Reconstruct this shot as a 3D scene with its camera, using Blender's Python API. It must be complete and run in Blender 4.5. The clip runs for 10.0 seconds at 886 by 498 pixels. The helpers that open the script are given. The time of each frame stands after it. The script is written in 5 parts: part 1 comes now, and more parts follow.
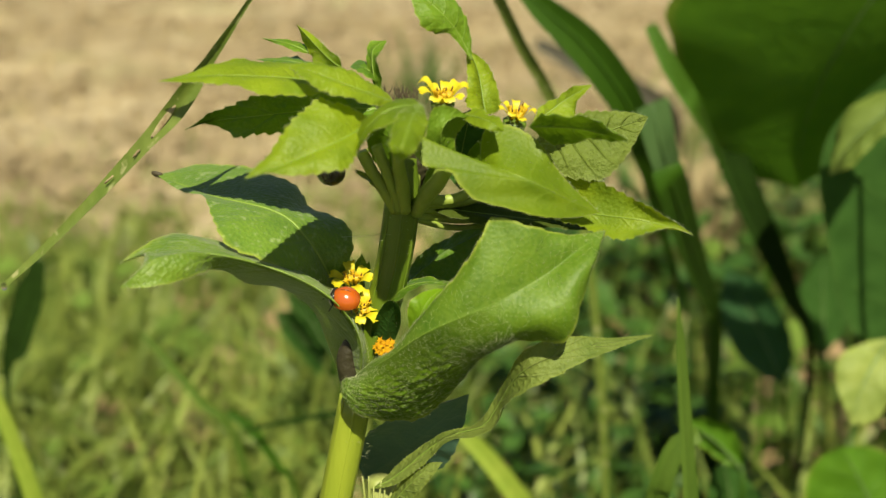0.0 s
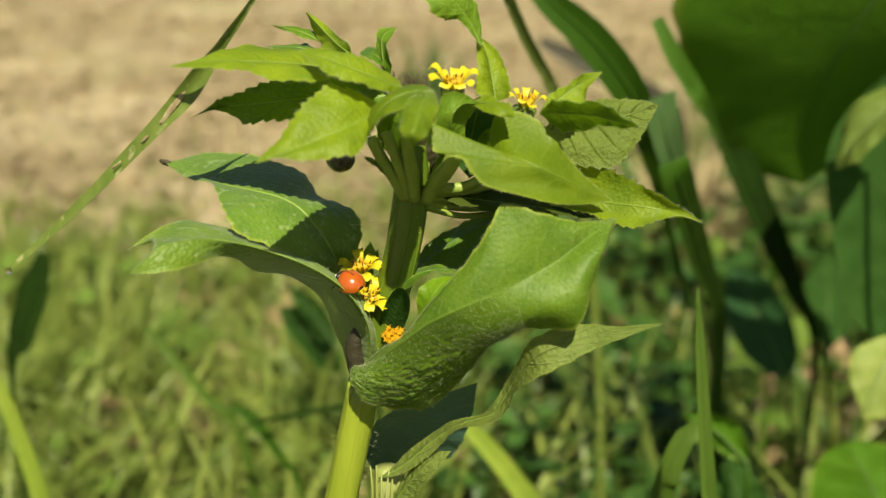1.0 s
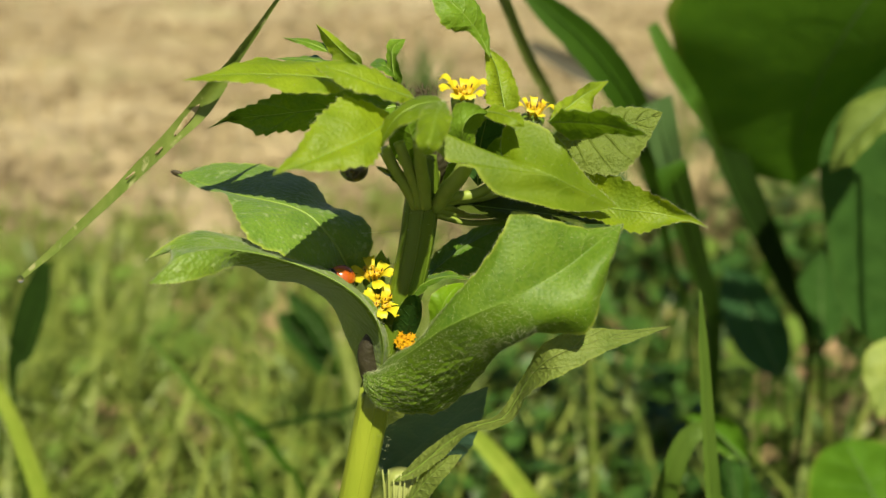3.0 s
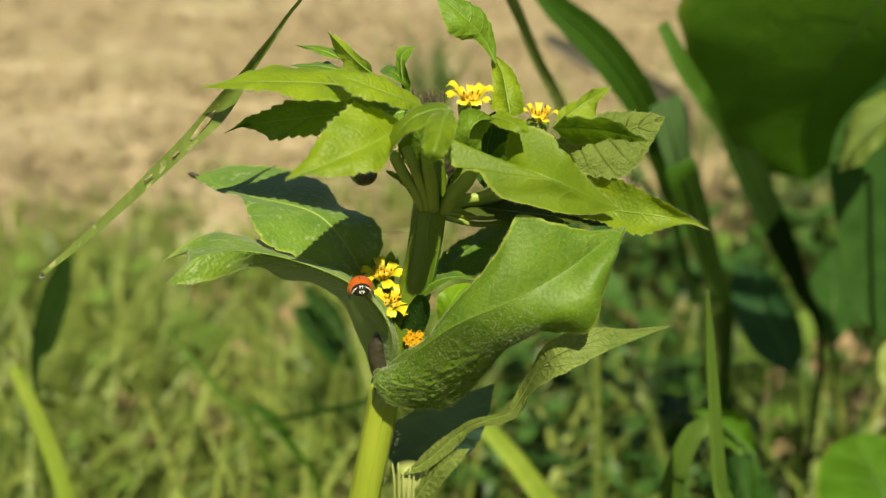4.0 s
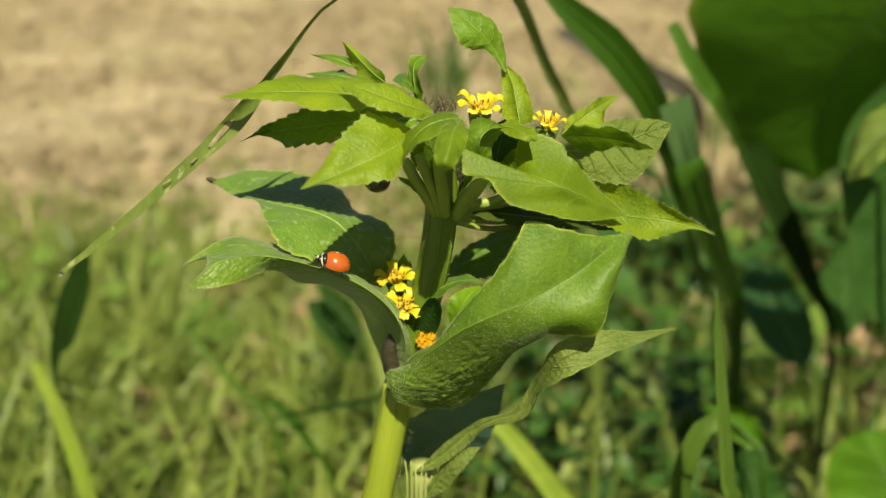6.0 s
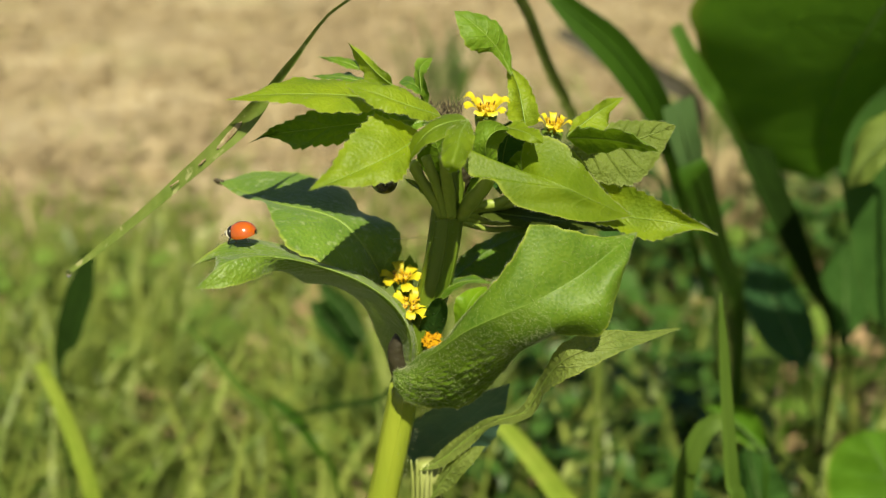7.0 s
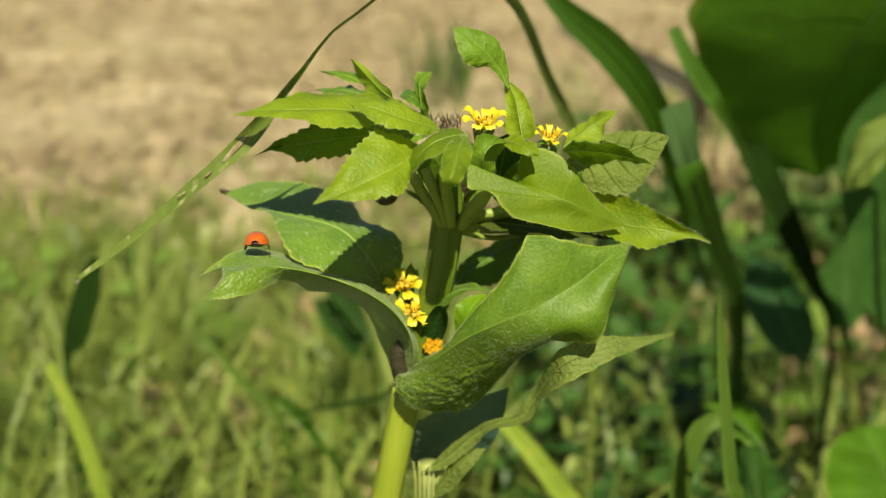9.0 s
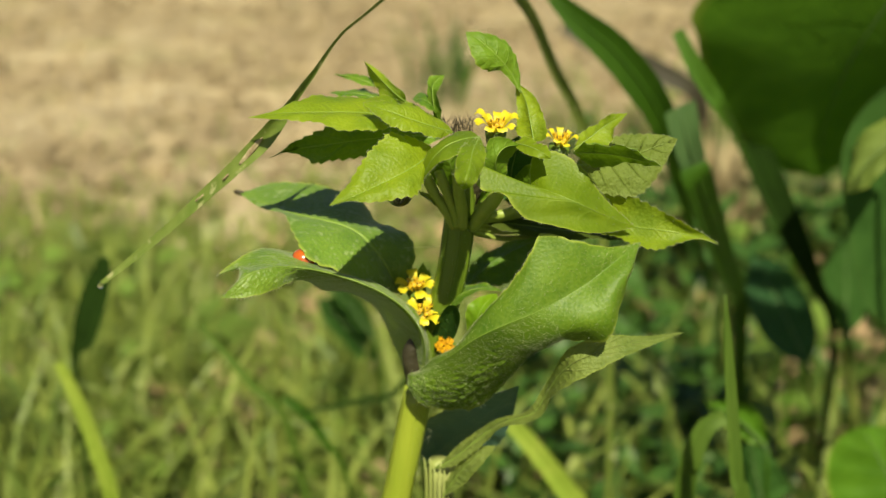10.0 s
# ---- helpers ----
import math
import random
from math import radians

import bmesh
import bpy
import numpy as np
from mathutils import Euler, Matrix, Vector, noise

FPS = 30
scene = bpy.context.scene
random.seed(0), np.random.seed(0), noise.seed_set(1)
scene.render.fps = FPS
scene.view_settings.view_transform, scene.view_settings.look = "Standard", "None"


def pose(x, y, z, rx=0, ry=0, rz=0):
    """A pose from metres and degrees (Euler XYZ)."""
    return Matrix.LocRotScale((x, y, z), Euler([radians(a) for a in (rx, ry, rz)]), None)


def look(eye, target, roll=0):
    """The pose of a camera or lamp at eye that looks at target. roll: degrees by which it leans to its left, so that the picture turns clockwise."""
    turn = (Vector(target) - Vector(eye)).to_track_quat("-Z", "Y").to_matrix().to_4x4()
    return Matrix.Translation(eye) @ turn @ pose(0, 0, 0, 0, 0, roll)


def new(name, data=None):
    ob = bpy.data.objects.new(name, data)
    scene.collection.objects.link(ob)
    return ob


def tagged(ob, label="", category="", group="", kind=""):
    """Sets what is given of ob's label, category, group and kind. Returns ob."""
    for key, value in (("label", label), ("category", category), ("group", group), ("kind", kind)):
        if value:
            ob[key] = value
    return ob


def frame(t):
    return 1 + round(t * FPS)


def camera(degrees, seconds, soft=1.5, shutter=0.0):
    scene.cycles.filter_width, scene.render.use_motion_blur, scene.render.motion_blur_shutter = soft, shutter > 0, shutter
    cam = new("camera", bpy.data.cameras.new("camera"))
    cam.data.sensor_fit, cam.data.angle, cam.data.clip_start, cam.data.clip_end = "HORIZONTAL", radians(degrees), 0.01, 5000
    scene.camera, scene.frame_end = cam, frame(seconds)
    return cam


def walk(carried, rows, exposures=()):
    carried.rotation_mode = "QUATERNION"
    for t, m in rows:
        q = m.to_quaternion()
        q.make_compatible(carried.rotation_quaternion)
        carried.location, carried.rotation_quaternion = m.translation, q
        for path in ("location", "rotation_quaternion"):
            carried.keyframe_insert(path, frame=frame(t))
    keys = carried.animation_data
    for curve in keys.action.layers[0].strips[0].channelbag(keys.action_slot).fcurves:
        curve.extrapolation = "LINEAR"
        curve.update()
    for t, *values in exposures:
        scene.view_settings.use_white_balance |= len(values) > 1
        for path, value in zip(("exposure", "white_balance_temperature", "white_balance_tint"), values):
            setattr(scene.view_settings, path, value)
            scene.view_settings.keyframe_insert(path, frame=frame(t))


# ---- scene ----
# ---------------------------------------------------------------- camera
LENS = 50.7
cam = camera(LENS, 10.0, soft=1.35)
cam.data.dof.use_dof = True
cam.data.dof.focus_distance = 0.121
cam.data.dof.aperture_fstop = 17.5
PATH = [
    (0, (0.00430, -0.11165, 0.28160), (0.00411, 0.00595, 0.23923), 0.40),
    (0.5, (0.00440, -0.11110, 0.28375), (0.00484, 0.00594, 0.23986), 0.30),
    (1, (0.00340, -0.11185, 0.28010), (0.00296, 0.00572, 0.23766), 0.50),
    (1.5, (-0.00030, -0.11135, 0.28130), (0.00251, 0.00598, 0.23829), 0.70),
    (2, (0.00245, -0.11250, 0.28285), (0.00301, 0.00477, 0.23959), 0.10),
    (2.5, (0.00315, -0.11260, 0.28235), (0.00171, 0.00465, 0.23904), -0.10),
    (3, (0.00065, -0.11365, 0.28130), (0.00165, 0.00405, 0.23923), 0.10),
    (4.5, (0.00230, -0.11735, 0.28460), (0.00024, -0.00020, 0.24105), -0.30),
    (5, (0.00175, -0.11705, 0.28360), (-0.00000, 0.00010, 0.24003), -0.20),
    (5.5, (0.00240, -0.11810, 0.28610), (-0.00054, -0.00123, 0.24185), -0.50),
    (7, (0.00140, -0.12025, 0.28690), (-0.00166, -0.00334, 0.24276), -0.50),
    (7.5, (0.00310, -0.12060, 0.28925), (0.00004, -0.00392, 0.24450), -0.80),
    (8, (0.00400, -0.12050, 0.29055), (-0.00025, -0.00437, 0.24449), -0.90),
    (8.5, (0.00270, -0.12190, 0.28990), (-0.00161, -0.00558, 0.24433), -0.90),
    (9, (0.00200, -0.12270, 0.29040), (-0.00156, -0.00621, 0.24522), -0.90),
    (9.5, (0.00220, -0.12415, 0.29105), (-0.00230, -0.00774, 0.24575), -0.90),
    (10, (0.00030, -0.12490, 0.29125), (-0.00320, -0.00838, 0.24612), -0.80),
]
walk(cam, [(t, look(eye, target, roll)) for t, eye, target, roll in PATH])

# ---------------------------------------------------------------- light
SUN_EL, SUN_AZ = 53.0, 170.0          # degrees; azimuth clockwise from +y
world = bpy.data.worlds.new("sky")
scene.world = world
world.use_nodes = True
wn = world.node_tree.nodes
sky = wn.new("ShaderNodeTexSky")
sky.sky_type = "NISHITA"
sky.sun_disc = False
sky.sun_elevation, sky.sun_rotation = radians(SUN_EL), radians(SUN_AZ)
wn["Background"].inputs["Strength"].default_value = 0.037
world.node_tree.links.new(sky.outputs[0], wn["Background"].inputs["Color"])
sun = new("sun", bpy.data.lights.new("sun", "SUN"))
sun.data.energy, sun.data.angle, sun.data.color = 5.0, radians(0.53), (1.0, 0.95, 0.66)
toward_sun = Vector((math.sin(radians(SUN_AZ)) * math.cos(radians(SUN_EL)),
                     math.cos(radians(SUN_AZ)) * math.cos(radians(SUN_EL)), math.sin(radians(SUN_EL))))
sun.matrix_world = look(toward_sun * 5, (0, 0, 0))
scene.view_settings.exposure = 0.70

# ---------------------------------------------------------------- materials
REFLECTANCE = 0.74          # one scale for all base colours below


def material(name):
    m = bpy.data.materials.new(name)
    m.use_nodes = True
    m.node_tree.nodes.clear()
    return m, m.node_tree.nodes, m.node_tree.links


def node(nodes, kind, **inputs):
    n = nodes.new(kind)
    for key, value in inputs.items():
        n.inputs[key.replace("_", " ")].default_value = value
    return n


def math_node(nodes, links, op, a, b=None, clamp=False):
    n = nodes.new("ShaderNodeMath")
    n.operation, n.use_clamp = op, clamp
    for slot, v in ((0, a), (1, b)):
        if v is None:
            continue
        if isinstance(v, (int, float)):
            n.inputs[slot].default_value = v
        else:
            links.new(v, n.inputs[slot])
    return n.outputs[0]


def mixed(nodes, links, factor, a, b):
    """Mix two colours; each may be a tuple or a socket."""
    n = nodes.new("ShaderNodeMix")
    n.data_type = "RGBA"
    for slot, v in ((0, factor), (6, a), (7, b)):
        if isinstance(v, tuple):
            n.inputs[slot].default_value = (*(c * REFLECTANCE for c in v), 1)
        elif isinstance(v, float):
            n.inputs[slot].default_value = v
        else:
            links.new(v, n.inputs[slot])
    return n.outputs[2]


def noise_value(nodes, links, scale, detail=3.0, low=0.35, high=0.65, coords=None):
    n = node(nodes, "ShaderNodeTexNoise", Scale=scale, Detail=detail)
    if coords is not None:
        links.new(coords, n.inputs["Vector"])
    r = node(nodes, "ShaderNodeMapRange", From_Min=low, From_Max=high)
    links.new(n.outputs["Fac"], r.inputs["Value"])
    return r.outputs["Result"]


def leaf_material(name, face, deep, vein, glow, transmit=0.4, rough=0.42, pairs=6.0, relief=0.5, pale=(0.46, 0.52, 0.07), spots=0.0, quilt=900.0, sheen=0.0, gloss=0.33):
    """A leaf blade: pinnate veins along the leaf's own length and breadth, a quilted surface and light shining through."""
    m, nodes, links = material(name)
    out = nodes.new("ShaderNodeOutputMaterial")
    coords = nodes.new("ShaderNodeTexCoord")
    uv = node(nodes, "ShaderNodeUVMap")
    sep = nodes.new("ShaderNodeSeparateXYZ")
    links.new(uv.outputs[0], sep.inputs[0])
    along, across = sep.outputs[0], math_node(nodes, links, "ABSOLUTE", sep.outputs[1])
    slanted = math_node(nodes, links, "SUBTRACT", math_node(nodes, links, "MULTIPLY", along, pairs),
                        math_node(nodes, links, "MULTIPLY", math_node(nodes, links, "POWER", across, 1.3), 1.1))
    wobble = node(nodes, "ShaderNodeTexNoise", Scale=400.0, Detail=2.0)
    links.new(coords.outputs["Object"], wobble.inputs["Vector"])
    slanted = math_node(nodes, links, "ADD", slanted, math_node(nodes, links, "MULTIPLY", wobble.outputs["Fac"], 0.3))
    tri = math_node(nodes, links, "ABSOLUTE", math_node(nodes, links, "SUBTRACT", math_node(nodes, links, "FRACT", slanted), 0.5))
    ribs = math_node(nodes, links, "SUBTRACT", 1.0, math_node(nodes, links, "MULTIPLY", tri, 11.0), clamp=True)
    ribs = math_node(nodes, links, "MULTIPLY", ribs, math_node(nodes, links, "SUBTRACT", 1.0, across, clamp=True))
    mid = math_node(nodes, links, "SUBTRACT", 1.0, math_node(nodes, links, "MULTIPLY", across, 16.0), clamp=True)
    veins = math_node(nodes, links, "MAXIMUM", ribs, mid)
    cells = node(nodes, "ShaderNodeTexVoronoi", Scale=quilt)
    links.new(coords.outputs["Object"], cells.inputs["Vector"])
    broad = noise_value(nodes, links, 140.0, 3.0, 0.38, 0.66, coords.outputs["Object"])
    fine = noise_value(nodes, links, 2400.0, 4.0, 0.33, 0.68, coords.outputs["Object"])
    colour = mixed(nodes, links, broad, face, deep)
    colour = mixed(nodes, links, math_node(nodes, links, "MULTIPLY", fine, 0.12), colour, pale)
    colour = mixed(nodes, links, math_node(nodes, links, "MULTIPLY", veins, 0.35), colour, vein)
    rim = math_node(nodes, links, "MULTIPLY", math_node(nodes, links, "SUBTRACT", across, 0.93), 9.0, clamp=True)
    colour = mixed(nodes, links, rim, colour, pale)
    if spots:
        scars = noise_value(nodes, links, 900.0, 5.0, 0.57, 0.68, coords.outputs["Object"])
        colour = mixed(nodes, links, math_node(nodes, links, "MULTIPLY", scars, spots), colour, (0.62, 0.66, 0.42))
    height = math_node(nodes, links, "ADD", math_node(nodes, links, "MULTIPLY", cells.outputs["Distance"], 0.9),
                       math_node(nodes, links, "ADD", math_node(nodes, links, "MULTIPLY", fine, 0.35), math_node(nodes, links, "MULTIPLY", veins, -1.0)))
    bump = node(nodes, "ShaderNodeBump", Strength=relief, Distance=0.0004)
    links.new(height, bump.inputs["Height"])
    skin = node(nodes, "ShaderNodeBsdfPrincipled", Roughness=rough)
    skin.inputs["Specular IOR Level"].default_value = gloss
    links.new(colour, skin.inputs["Base Color"])
    links.new(bump.outputs[0], skin.inputs["Normal"])
    skin.inputs["Sheen Weight"].default_value = sheen
    skin.inputs["Sheen Roughness"].default_value = 0.45
    through_light = nodes.new("ShaderNodeBsdfTranslucent")
    links.new(mixed(nodes, links, math_node(nodes, links, "MULTIPLY", veins, 0.4), glow, deep), through_light.inputs["Color"])
    links.new(bump.outputs[0], through_light.inputs["Normal"])
    both = node(nodes, "ShaderNodeMixShader", Fac=transmit)
    links.new(skin.outputs[0], both.inputs[1])
    links.new(through_light.outputs[0], both.inputs[2])
    links.new(both.outputs[0], out.inputs["Surface"])
    return m


def plain_material(name, one, two, scale=300.0, rough=0.5, relief=0.3, distance=0.0003, transmit=0.0, metal_coat=0.0, stretch=(1, 1, 1), per_object=0.0, gloss=0.5, flecks=None):
    """One surface of two colours in a grain of the given scale (cycles a metre), stretched along the thing where it is fibrous."""
    m, nodes, links = material(name)
    out = nodes.new("ShaderNodeOutputMaterial")
    coords = nodes.new("ShaderNodeTexCoord")
    mapping = nodes.new("ShaderNodeMapping")
    mapping.inputs["Scale"].default_value = stretch
    links.new(coords.outputs["Object"], mapping.inputs["Vector"])
    broad = noise_value(nodes, links, scale * 0.25, 3.0, 0.35, 0.65, mapping.outputs[0])
    fine = noise_value(nodes, links, scale, 4.0, 0.3, 0.7, mapping.outputs[0])
    factor = math_node(nodes, links, "ADD", math_node(nodes, links, "MULTIPLY", broad, 0.6), math_node(nodes, links, "MULTIPLY", fine, 0.4))
    if per_object:
        info = nodes.new("ShaderNodeObjectInfo")
        island = nodes.new("ShaderNodeNewGeometry")
        both_random = math_node(nodes, links, "FRACT", math_node(nodes, links, "ADD", info.outputs["Random"], island.outputs["Random Per Island"]))
        factor = mixed(nodes, links, per_object, factor, both_random)
    colour = mixed(nodes, links, factor, one, two)
    if flecks:
        scars = noise_value(nodes, links, 520.0, 4.0, 0.60, 0.68, mapping.outputs[0])
        colour = mixed(nodes, links, math_node(nodes, links, "MULTIPLY", scars, 0.8), colour, flecks)
    bump = node(nodes, "ShaderNodeBump", Strength=relief, Distance=distance)
    links.new(fine, bump.inputs["Height"])
    skin = node(nodes, "ShaderNodeBsdfPrincipled", Roughness=rough)
    skin.inputs["Specular IOR Level"].default_value = gloss
    skin.inputs["Coat Weight"].default_value = metal_coat
    skin.inputs["Coat Roughness"].default_value = 0.08
    links.new(colour, skin.inputs["Base Color"])
    links.new(bump.outputs[0], skin.inputs["Normal"])
    if transmit:
        through_light = nodes.new("ShaderNodeBsdfTranslucent")
        links.new(colour, through_light.inputs["Color"])
        both = node(nodes, "ShaderNodeMixShader", Fac=transmit)
        links.new(skin.outputs[0], both.inputs[1])
        links.new(through_light.outputs[0], both.inputs[2])
        links.new(both.outputs[0], out.inputs["Surface"])
    else:
        links.new(skin.outputs[0], out.inputs["Surface"])
    return m


LEAF = leaf_material("young_leaf", (0.32, 0.43, 0.012), (0.17, 0.275, 0.012), (0.38, 0.48, 0.04), (0.50, 0.62, 0.008), 0.42, 0.5, relief=0.26, quilt=2000.0)
LEAF_CROWN = leaf_material("crown_leaf", (0.20, 0.29, 0.005), (0.125, 0.21, 0.004), (0.28, 0.40, 0.03), (0.36, 0.52, 0.004), 0.36, 0.5, relief=0.13, quilt=2000.0)
# Brightened lime stands in for sunlight passing through the leaf.
LEAF_BRIGHT = leaf_material("lit_through_lime_leaf", (0.24, 0.42, 0.010), (0.18, 0.34, 0.008), (0.26, 0.42, 0.03), (0.30, 0.60, 0.006), 0.4, 0.5, relief=0.15, quilt=2000.0)
LEAF_MID = leaf_material("inner_crown_leaf", (0.16, 0.29, 0.012), (0.11, 0.22, 0.008), (0.22, 0.34, 0.04), (0.24, 0.42, 0.008), 0.25, 0.55, relief=0.4)
LEAF_OLD = leaf_material("mature_leaf", (0.12, 0.23, 0.014), (0.075, 0.17, 0.010), (0.20, 0.30, 0.05), (0.20, 0.36, 0.008), 0.18, 0.36, relief=0.4)
LEAF_WRINKLED = leaf_material("wrinkled_mature_leaf", (0.11, 0.205, 0.006), (0.058, 0.135, 0.004), (0.155, 0.25, 0.03), (0.16, 0.30, 0.004), 0.10, 0.54, pairs=9.0, relief=0.14, quilt=2000.0, sheen=0.0, gloss=0.34)
LEAF_SCARRED = leaf_material("scarred_leaf", (0.20, 0.32, 0.018), (0.11, 0.215, 0.013), (0.30, 0.40, 0.08), (0.30, 0.44, 0.006), 0.26, 0.46, relief=0.35, spots=0.25, quilt=1900.0, sheen=0.3, gloss=0.42)
LEAF_QUILT = leaf_material("quilted_leaf_underside", (0.20, 0.265, 0.035), (0.13, 0.19, 0.022), (0.15, 0.20, 0.03), (0.30, 0.38, 0.03), 0.30, 0.6, relief=0.9, pairs=7.0, quilt=620.0, pale=(0.3, 0.34, 0.1))
# Darkened leaf colour that carries the shadow band under the crown.
LEAF_SHADED = leaf_material("shade_band_leaf", (0.07, 0.10, 0.012), (0.045, 0.07, 0.008), (0.10, 0.13, 0.03), (0.08, 0.13, 0.006), 0.15, 0.7, relief=0.4, gloss=0.12, pale=(0.14, 0.16, 0.06))
# Bluish tint puts the cool skylight of the shade into the leaf colour.
LEAF_GREY = leaf_material("sky_shade_leaf", (0.095, 0.20, 0.145), (0.07, 0.155, 0.11), (0.10, 0.21, 0.15), (0.07, 0.15, 0.09), 0.10, 0.5, relief=0.15, pale=(0.13, 0.24, 0.17))
# Darker, cooler copy of the scarred leaf; holds the crown leaf's shadow.
LEAF_FOLDED = leaf_material("shade_toned_folded_leaf", (0.145, 0.265, 0.024), (0.08, 0.175, 0.018), (0.26, 0.36, 0.08), (0.22, 0.36, 0.008), 0.18, 0.46, relief=0.3, spots=0.25, quilt=1900.0, sheen=0.2, gloss=0.42)
LEAF_PALE = leaf_material("pale_leaf_underside", (0.22, 0.285, 0.06), (0.145, 0.21, 0.04), (0.44, 0.48, 0.18), (0.34, 0.42, 0.04), 0.32, 0.6, relief=0.6, pairs=9.0, quilt=1300.0)
LEAF_BROAD = leaf_material("broad_weed_leaf", (0.115, 0.30, 0.008), (0.085, 0.24, 0.006), (0.115, 0.30, 0.012), (0.095, 0.25, 0.004), 0.4, 0.7, quilt=200.0)
# Dark sage green; also stands in for shade in crown and weeds.
LEAF_SAGE_SHADE = leaf_material("sage_and_shade_leaf", (0.055, 0.135, 0.025), (0.038, 0.10, 0.018), (0.075, 0.15, 0.03), (0.09, 0.22, 0.02), 0.3, 0.7, quilt=200.0, gloss=0.1, pale=(0.08, 0.16, 0.035))
LEAF_OLIVE = leaf_material("olive_broad_leaf", (0.19, 0.27, 0.05), (0.14, 0.21, 0.035), (0.2, 0.28, 0.06), (0.2, 0.28, 0.02), 0.3, 0.6, quilt=200.0)
LEAF_YELLOW = leaf_material("yellowing_broad_leaf", (0.40, 0.48, 0.12), (0.30, 0.39, 0.09), (0.44, 0.5, 0.18), (0.4, 0.48, 0.05), 0.35, 0.5, quilt=200.0)
LEAF_TEAL = leaf_material("teal_broad_leaf", (0.040, 0.125, 0.038), (0.028, 0.095, 0.028), (0.05, 0.13, 0.04), (0.06, 0.17, 0.03), 0.25, 0.6, pale=(0.06, 0.15, 0.05))
LEAF_LIME = leaf_material("lime_broad_leaf", (0.10, 0.255, 0.010), (0.07, 0.20, 0.006), (0.10, 0.23, 0.02), (0.12, 0.30, 0.005), 0.35, 0.5, quilt=200.0)
# Upper stem green, darkened to carry the crown's shade.
STEM = plain_material("shade_toned_stem", (0.15, 0.225, 0.014), (0.10, 0.165, 0.009), 500.0, 0.45, 0.4, stretch=(1, 1, 0.15))
# Naturally yellower lower stem, lightened as well to look sunlit.
STEM_LOW = plain_material("sunlit_yellow_green_stem", (0.42, 0.49, 0.045), (0.29, 0.38, 0.028), 500.0, 0.42, 0.4, stretch=(1, 1, 0.15), transmit=0.12)
STEM_PALE = plain_material("pale_stem", (0.44, 0.47, 0.17), (0.28, 0.33, 0.07), 500.0, 0.5, 0.4, stretch=(1, 1, 0.15))
MIDRIB = plain_material("leaf_midrib", (0.27, 0.38, 0.06), (0.19, 0.30, 0.03), 900.0, 0.5)
# Darker copy of the midrib colour, with the shade put in.
MIDRIB_DARK = plain_material("shaded_leaf_midrib", (0.16, 0.25, 0.08), (0.11, 0.19, 0.05), 900.0, 0.5)
HAIR = plain_material("plant_hair", (0.62, 0.66, 0.42), (0.45, 0.52, 0.28), 900.0, 0.4, transmit=0.4)
NODE_AND_GAP_BROWN = plain_material("node_sheath_and_gap_shade", (0.028, 0.020, 0.010), (0.045, 0.04, 0.014), 700.0, 0.6, 0.5)
PETAL = plain_material("yellow_petal", (0.93, 0.80, 0.030), (0.90, 0.73, 0.018), 900.0, 0.45, 0.3, transmit=0.3)
FLORET = plain_material("golden_floret", (0.85, 0.58, 0.01), (0.72, 0.40, 0.008), 1500.0, 0.5, 0.3, transmit=0.15, per_object=0.5)
FLORET_OLD = plain_material("orange_floret", (0.72, 0.40, 0.006), (0.38, 0.14, 0.003), 1500.0, 0.7, 0.3, per_object=0.6, gloss=0.1)
ANTHER = plain_material("dark_anther", (0.13, 0.06, 0.012), (0.20, 0.09, 0.02), 1500.0, 0.5)
NEAR_BLADE = plain_material("scarred_grass_blade", (0.24, 0.30, 0.06), (0.15, 0.22, 0.03), 700.0, 0.5, 0.3, transmit=0.25, stretch=(1, 1, 0.6), flecks=(0.52, 0.50, 0.24))
BRISTLE = plain_material("dry_bristle", (0.075, 0.05, 0.016), (0.035, 0.026, 0.010), 1500.0, 0.6, per_object=0.6)
INVOLUCRE = plain_material("flower_cup", (0.17, 0.26, 0.03), (0.11, 0.19, 0.02), 900.0, 0.5, transmit=0.2)
FLOWER_STALK = plain_material("flower_stalk", (0.36, 0.44, 0.08), (0.24, 0.32, 0.045), 700.0, 0.5, 0.4, stretch=(1, 1, 0.15))
SHELL = plain_material("orange_wing_case", (0.56, 0.115, 0.010), (0.48, 0.090, 0.008), 1200.0, 0.22, 0.04, metal_coat=0.8)
BLACK = plain_material("black_chitin", (0.010, 0.008, 0.007), (0.022, 0.017, 0.014), 1500.0, 0.28, 0.2)
WHITE = plain_material("cream_marking", (0.66, 0.62, 0.48), (0.55, 0.50, 0.38), 1500.0, 0.35, 0.1)
SNAIL = plain_material("dark_brown_shell", (0.035, 0.016, 0.010), (0.016, 0.009, 0.007), 900.0, 0.3, 0.2, metal_coat=0.4)
GRASS = plain_material("grass_blade", (0.13, 0.22, 0.022), (0.085, 0.165, 0.012), 500.0, 0.62, 0.3, transmit=0.3, stretch=(1, 1, 0.08))
GRASS_DEEP = plain_material("deep_green_grass", (0.055, 0.135, 0.006), (0.036, 0.10, 0.004), 400.0, 0.55, 0.3, transmit=0.25, stretch=(1, 1, 0.08), gloss=0.25)
# Shade on the weed stem and grass head is put into this dark green.
GRASS_DARK = plain_material("shade_dark_grass", (0.018, 0.045, 0.004), (0.012, 0.03, 0.003), 300.0, 0.8, 0.3, gloss=0.1)
